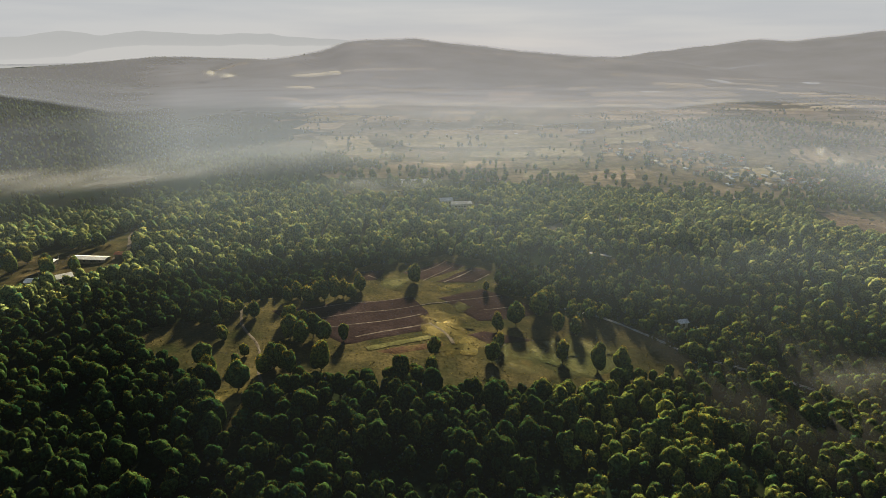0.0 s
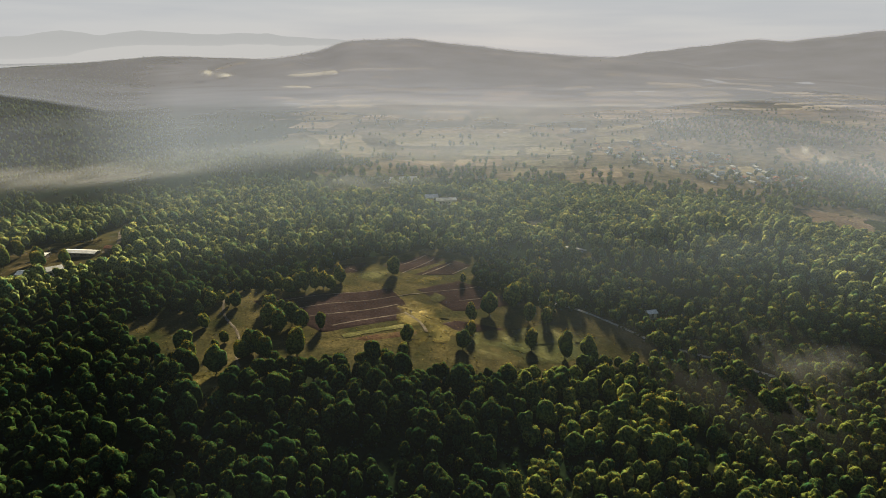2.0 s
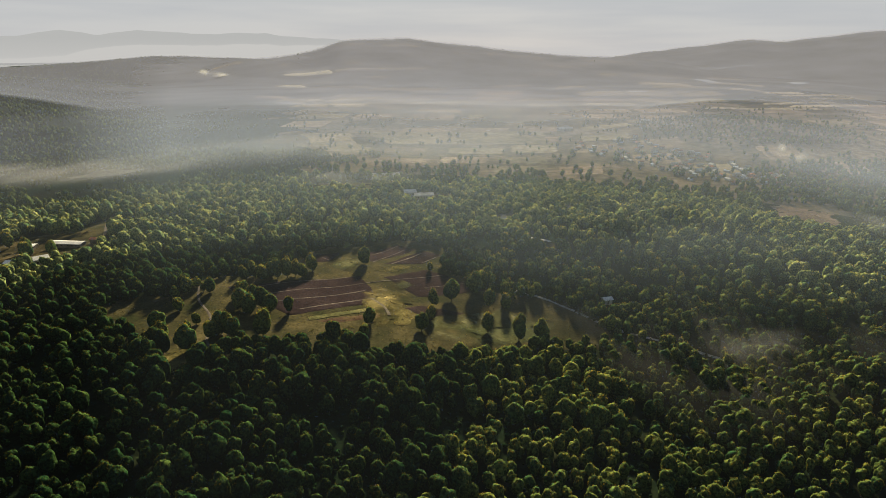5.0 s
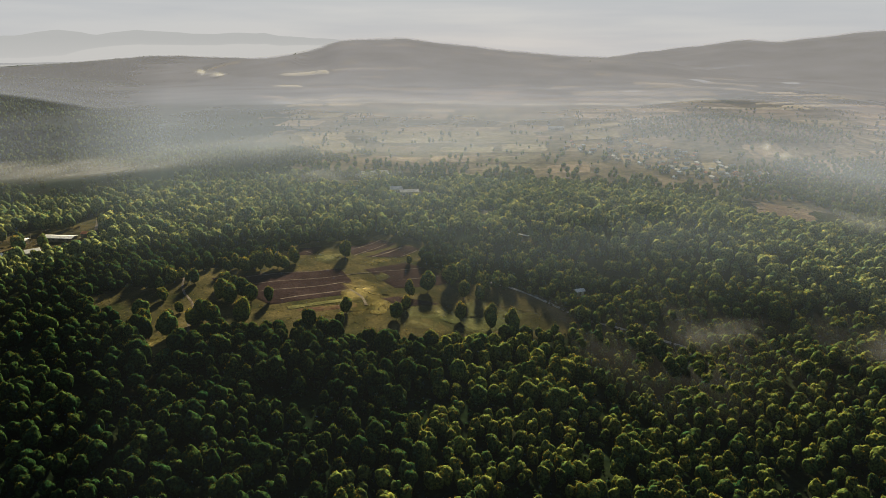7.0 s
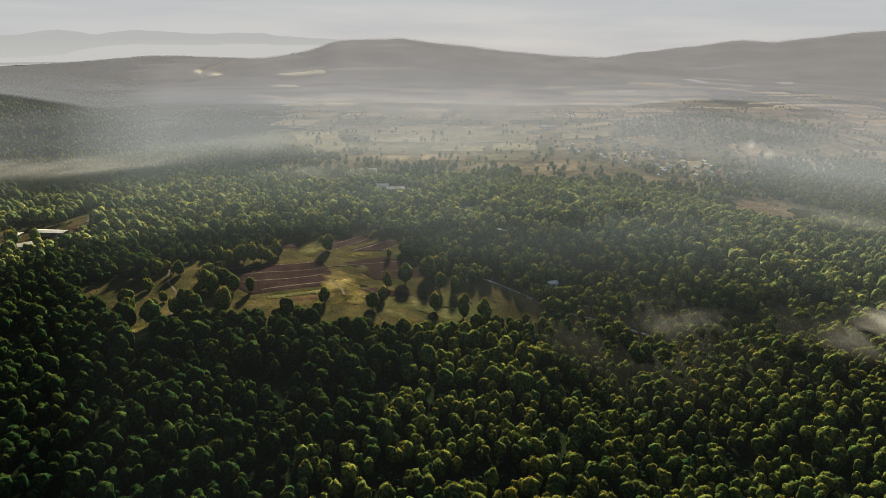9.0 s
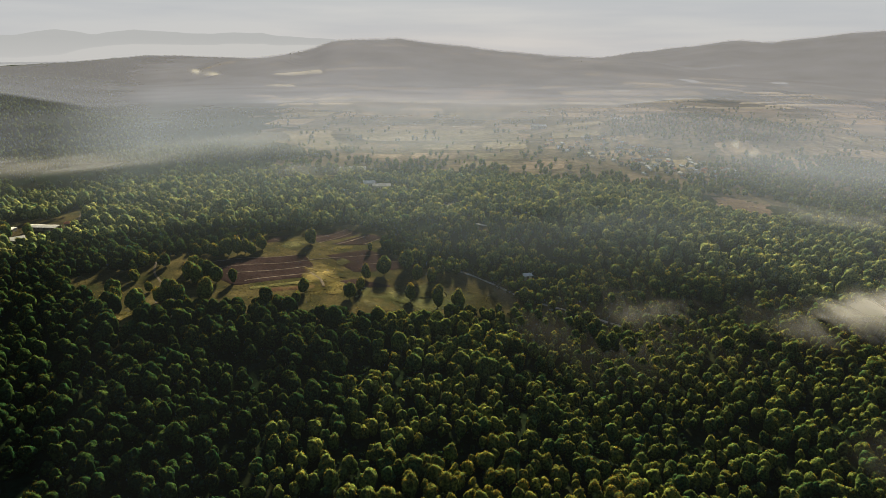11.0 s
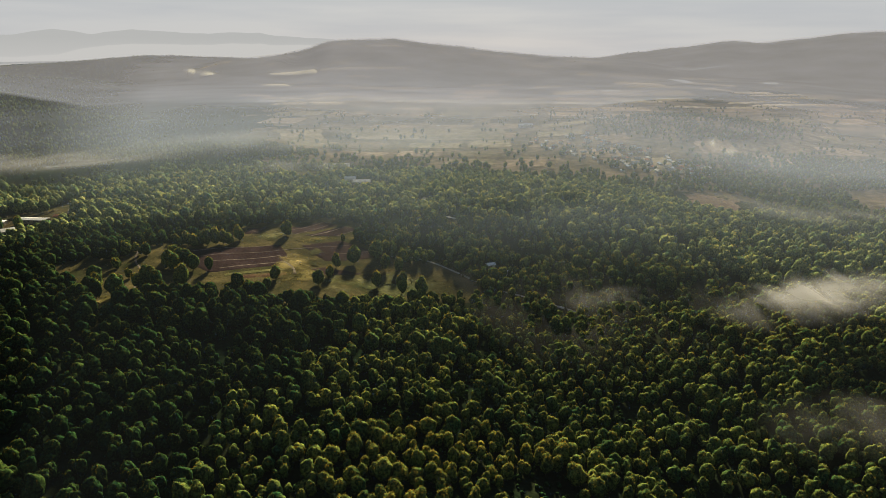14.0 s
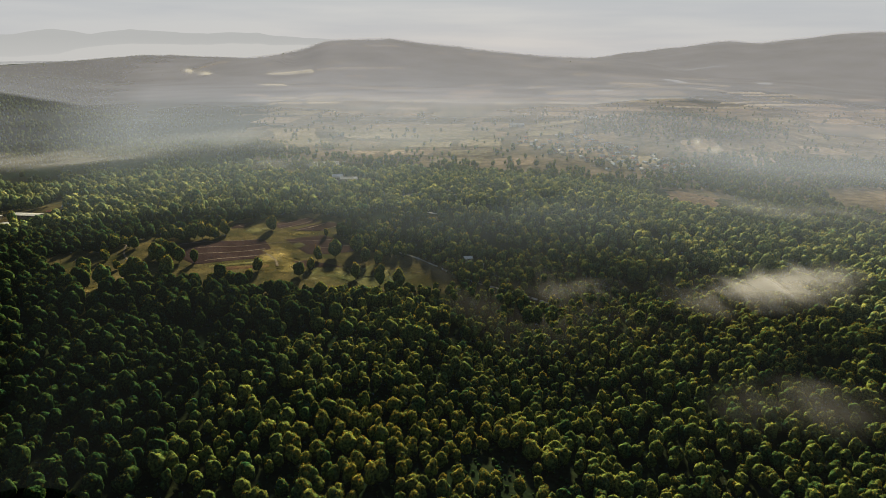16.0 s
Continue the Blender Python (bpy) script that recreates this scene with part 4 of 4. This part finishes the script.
def building(name, long, deep, wall, rise, roof_mat, wall_mat, label, category, group=""):
    """A gabled building: wall, two roof slopes, door and windows."""
    thing = new(name)
    bm = bmesh.new()
    a, b = long / 2, deep / 2
    vs = [bm.verts.new(c) for c in ((-a, -b, -1.5), (a, -b, -1.5), (a, b, -1.5), (-a, b, -1.5), (-a, -b, wall), (a, -b, wall), (a, b, wall), (-a, b, wall), (-a, 0, wall + rise), (a, 0, wall + rise))]
    for f in ((3, 2, 1, 0), (0, 1, 5, 4), (2, 3, 7, 6), (1, 2, 6, 9, 5), (3, 0, 4, 8, 7), (4, 5, 9, 8), (6, 7, 8, 9)):
        bm.faces.new([vs[i] for i in f])
    part("wall", bm, wall_mat, thing)
    for s in (-1, 1):
        bm = bmesh.new()
        o = .45
        drop = rise * o / b
        lo = [(-a - o, s * (b + o), wall - drop), (a + o, s * (b + o), wall - drop), (a + o, 0, wall + rise), (-a - o, 0, wall + rise)]
        vs = [bm.verts.new((x, y, z + .03)) for x, y, z in lo] + [bm.verts.new((x, y, z + .15)) for x, y, z in lo]
        for f in ((3, 2, 1, 0), (4, 5, 6, 7), (0, 1, 5, 4), (1, 2, 6, 5), (2, 3, 7, 6), (3, 0, 4, 7)):
            bm.faces.new([vs[i] for i in f])
        bmesh.ops.recalc_face_normals(bm, faces=bm.faces[:])
        part("roof_slope", bm, roof_mat, thing)
    bm = bmesh.new()
    box(bm, -.5, .5, -b - .06, -b + .05, 0, 2.05)
    door = part("door", bm, TIMBER, thing, "grey timber door")
    bm = bmesh.new()
    box(bm, .3, .42, -b - .12, -b - .06, .98, 1.04)
    part("handle", bm, ROOF_GREY, door)
    k = max(1, int(long / 6))
    for i in range(k):
        for s in (-1, 1):
            x = s * (1.8 + i * (a - 2) / k)
            if abs(x) > a - .8:
                continue
            bm = bmesh.new()
            box(bm, x - .5, x + .5, -b - .05, -b + .05, 1.0, 2.0)
            window = part("window", bm, TIMBER, thing)
            for side in (-1, 1):
                bm = bmesh.new()
                box(bm, x + side * .23 - .19, x + side * .23 + .19, -b - .07, -b - .05, 1.07, 1.93)
                part("pane", bm, PANE, window)
    return tagged(thing, label, category, group)


def stand(ob, x, y, turn):
    ob.matrix_basis = pose(x, y, float(land(x, y)) + .1, 0, 0, turn)


stand(building("barn", 18, 5, 2.4, .6, ROOF_PALE, TIMBER, "long low barn with a pale metal roof", "barn"), -178, 290, -5)
stand(building("shed", 6, 4, 2.4, .25, ROOF_PALE, TIMBER, "small pale-roofed shed beside the barn", "shed"), -199, 290, 5)
stand(building("shed", 4.5, 4, 2.3, .6, ROOF_TILE, TIMBER, "small dark shed behind the barn", "shed"), -164, 293, 0)
stand(building("shed", 12, 5, 2.4, .8, ROOF_BLUE, PLASTER, "shed with blue-grey metal roof among trees", "shed"), -182, 257, 5)
stand(building("shed", 6, 6, 3, 1, ROOF_PALE, PLASTER, "pale shed with metal roof among trees", "shed"), -172, 258, 40)
stand(building("house", 13, 7, 3, 1.0, ROOF_GREY, PLASTER, "white farmhouse with grey roof at the forest's edge", "house"), 12, 392, 8)
stand(building("house", 8, 6, 3, 1.4, ROOF_PALE, PLASTER, "pale annex beside the farmhouse", "house"), 2, 399, 12)
stand(building("shed", 4, 3, 2.2, .7, ROOF_PALE, PLASTER, "whitewashed shed half hidden among trees", "shed"), 100, 232, 15)
stand(building("shed", 3, 2.5, 2, .5, ROOF_PALE, PLASTER, "small whitewashed shed under trees", "shed"), 107, 228, -20)
stand(building("hall", 28, 12, 4, 2, ROOF_GREY, PLASTER, "large pale-roofed farm hall in the mist", "hall"), -26, 492, 10)
stand(building("hall", 30, 10, 4, 2, ROOF_PALE, PLASTER, "white-roofed hall far off in the valley", "hall"), -306, 1292, 6)
stand(building("hall", 22, 9, 4, 2, ROOF_PALE, PLASTER, "white-roofed hall far off in the valley", "hall"), 205, 880, 6)
stand(building("hall", 14, 7, 3, 1.5, ROOF_PALE, PLASTER, "white-roofed hall beside a field", "hall"), 330, 905, 12)
tagged(ribbon("road", [(222, 780), (236, 735), (258, 680), (272, 630), (284, 590), (300, 545), (330, 500)], 5, TRACK, .4), "village street of pale earth", "road", kind="structure")
sorts = [building("house", *d, m, PLASTER, lab, "house", "houses of the village") for d, m, lab in (
    ((9, 7, 3, 1.6), ROOF_TILE, "small village house with clay roof"), ((11, 7, 3, 1.4), ROOF_GREY, "village house with pale metal roof"), ((8, 6.5, 5.5, 1.2), ROOF_TILE, "two-storey village house with clay roof"), ((10, 6, 2.8, 1), ROOF_BLUE, "village house with grey metal roof"))]
hr = random.Random(8)
taken = []
while len(taken) < 90:
    s = hr.random()
    x = 228 + 85 * s + hr.uniform(-55, 60) * (1 - .3 * s)
    y = 745 - 215 * s + hr.uniform(-25, 25)
    if all(math.hypot(x - p, y - q) > 9 for p, q in taken):
        taken.append((x, y))
        copy_thing(sorts[hr.randrange(4)], pose(x, y, float(land(x, y)) + .2, 0, 0, hr.choice([15, 105]) + hr.uniform(-8, 8)) @ Matrix.Diagonal((.62, .62, .68, 1)))
for k, (x, y) in enumerate(((312, 550), (322, 557), (333, 553), (343, 560), (354, 557), (328, 563))):
    copy_thing(sorts[(k * 3 + 1) % 4], pose(x, y, float(land(x, y)) + .2, 0, 0, 12 + 9 * k) @ Matrix.Diagonal((.7, .7, .75, 1)))
for t in sorts:
    for o in (*t.children_recursive, t):
        bpy.data.objects.remove(o)

# a slim pole by the farm sheds
pole = new("utility_pole")
v, f = tube((0, 0, -.5), (0, 0, 5.2), .11, .08, 8)
part_ = new("post", mesh_from("post", v, f, [TIMBER]))
part_.parent = pole
bm = bmesh.new()
box(bm, -.7, .7, -.06, .06, 4.6, 4.72)
part("crossarm", bm, TIMBER, pole)
for px in (-.6, 0, .6):
    bm = bmesh.new()
    bmesh.ops.create_cone(bm, cap_ends=True, segments=8, radius1=.05, radius2=.035, depth=.16, matrix=Matrix.Translation((px, 0, 4.8)))
    part("insulator", bm, PLASTER, pole, "pale ceramic insulator")
tagged(pole, "slim grey timber pole beside the farm sheds", "utility pole")
stand(pole, -196, 293, 20)

# ponds, plastic tunnels and bright strips on the far slopes
for quad, lab in (([(772, 1870), (826, 1880), (838, 1800), (790, 1800)], "pale pond on the far plain"), ([(488, 1580), (552, 1590), (556, 1560), (492, 1555)], "narrow pale pond on the far plain"),
                  ([(1108, 1965), (1160, 1955), (1150, 1900), (1100, 1910)], "pale pond on the far plain"), ([(900, 2290), (1180, 2305), (1190, 2285), (930, 2272)], "pale reservoir below the far ridge")):
    tagged(patch("pond", quad, water_mat, 1.2, 12, 3), lab, "pond", kind="structure")
for quad, mat in (([(-455, 1880), (-300, 1860), (-290, 1800), (-430, 1825)], LIME), ([(-290, 1850), (-10, 1880), (-10, 1850), (-285, 1815)], PALE_STUBBLE), ([(-420, 1680), (-335, 1660), (-330, 1630), (-415, 1650)], LIME), ([(-800, 2280), (-690, 2290), (-680, 2200), (-790, 2190)], DRY_GRASS), ([(-420, 1480), (-340, 1470), (-330, 1430), (-415, 1440)], STUBBLE)):
    tagged(patch("field", quad, mat, 2.2, 12, 5), "sunlit open strip on the far slope", "field", "far fields", "structure")

sr = random.Random(21)
for k in range(56):
    r0, u0 = sr.uniform(1250, 2250), sr.uniform(-.32, .62)
    y0 = r0 / math.sqrt(1 + u0 * u0)
    x0, w, h = u0 * y0, sr.uniform(40, 200), sr.uniform(15, 50)
    tagged(patch("field", [(x0, y0), (x0 + w, y0 + sr.uniform(-20, 20)), (x0 + w + 10, y0 + h), (x0 + 10, y0 + h)], sr.choice([PALE_STUBBLE, PASTURE, DRY_GRASS, PALE_STUBBLE]), 2.2, 12, 5),
           "pale field on the far slope in the haze", "field", "far fields", "structure")

# ---- grass tufts and low scrub in the clearings ----
g = np.random.default_rng(5)
bx, by = g.uniform(-115, 100, 9000), g.uniform(140, 262, 9000)
crop = inside(bx, by, [(-70, 216), (-12, 240), (1, 210), (-34, 189)]) | inside(bx, by, [(-4, 236), (17, 254), (48, 232), (14, 218)]) | inside(bx, by, [(-23, 266), (0, 291), (26, 272), (16, 257), (-9, 252)])
ok = open_land(bx, by) & ~crop & (wave(bx, by, 3, 14) + g.uniform(-.8, .8, len(bx)) > .1)
bx, by = bx[ok], by[ok]
an, hs = g.uniform(0, 6.28, (len(bx), 5)), g.uniform(.2, .42, len(bx))
base = np.stack([bx, by, land(bx, by) + .1], 1)[:, None]
off = np.stack([np.cos(an), np.sin(an), 0 * an], 2) * hs[:, None, None] * .55
tip = off * 1.5 + np.array([0, 0, 1.0]) * hs[:, None, None] * g.uniform(.6, 1.1, an.shape)[:, :, None]
side = np.stack([-np.sin(an), np.cos(an), 0 * an], 2) * hs[:, None, None] * .45
tri = np.stack([base - side, base + side, base + tip], 2).reshape(-1, 3)
TUFT = leaf_material("dry_and_green_tufts", (.05, .052, .02), (.10, .088, .034), .4)
tagged(new("grass_tufts", mesh_from("grass_tufts", tri, np.arange(len(tri)).reshape(-1, 3), [TUFT])), "tufts of green and golden grass in the clearing", "grass", kind="stuff")
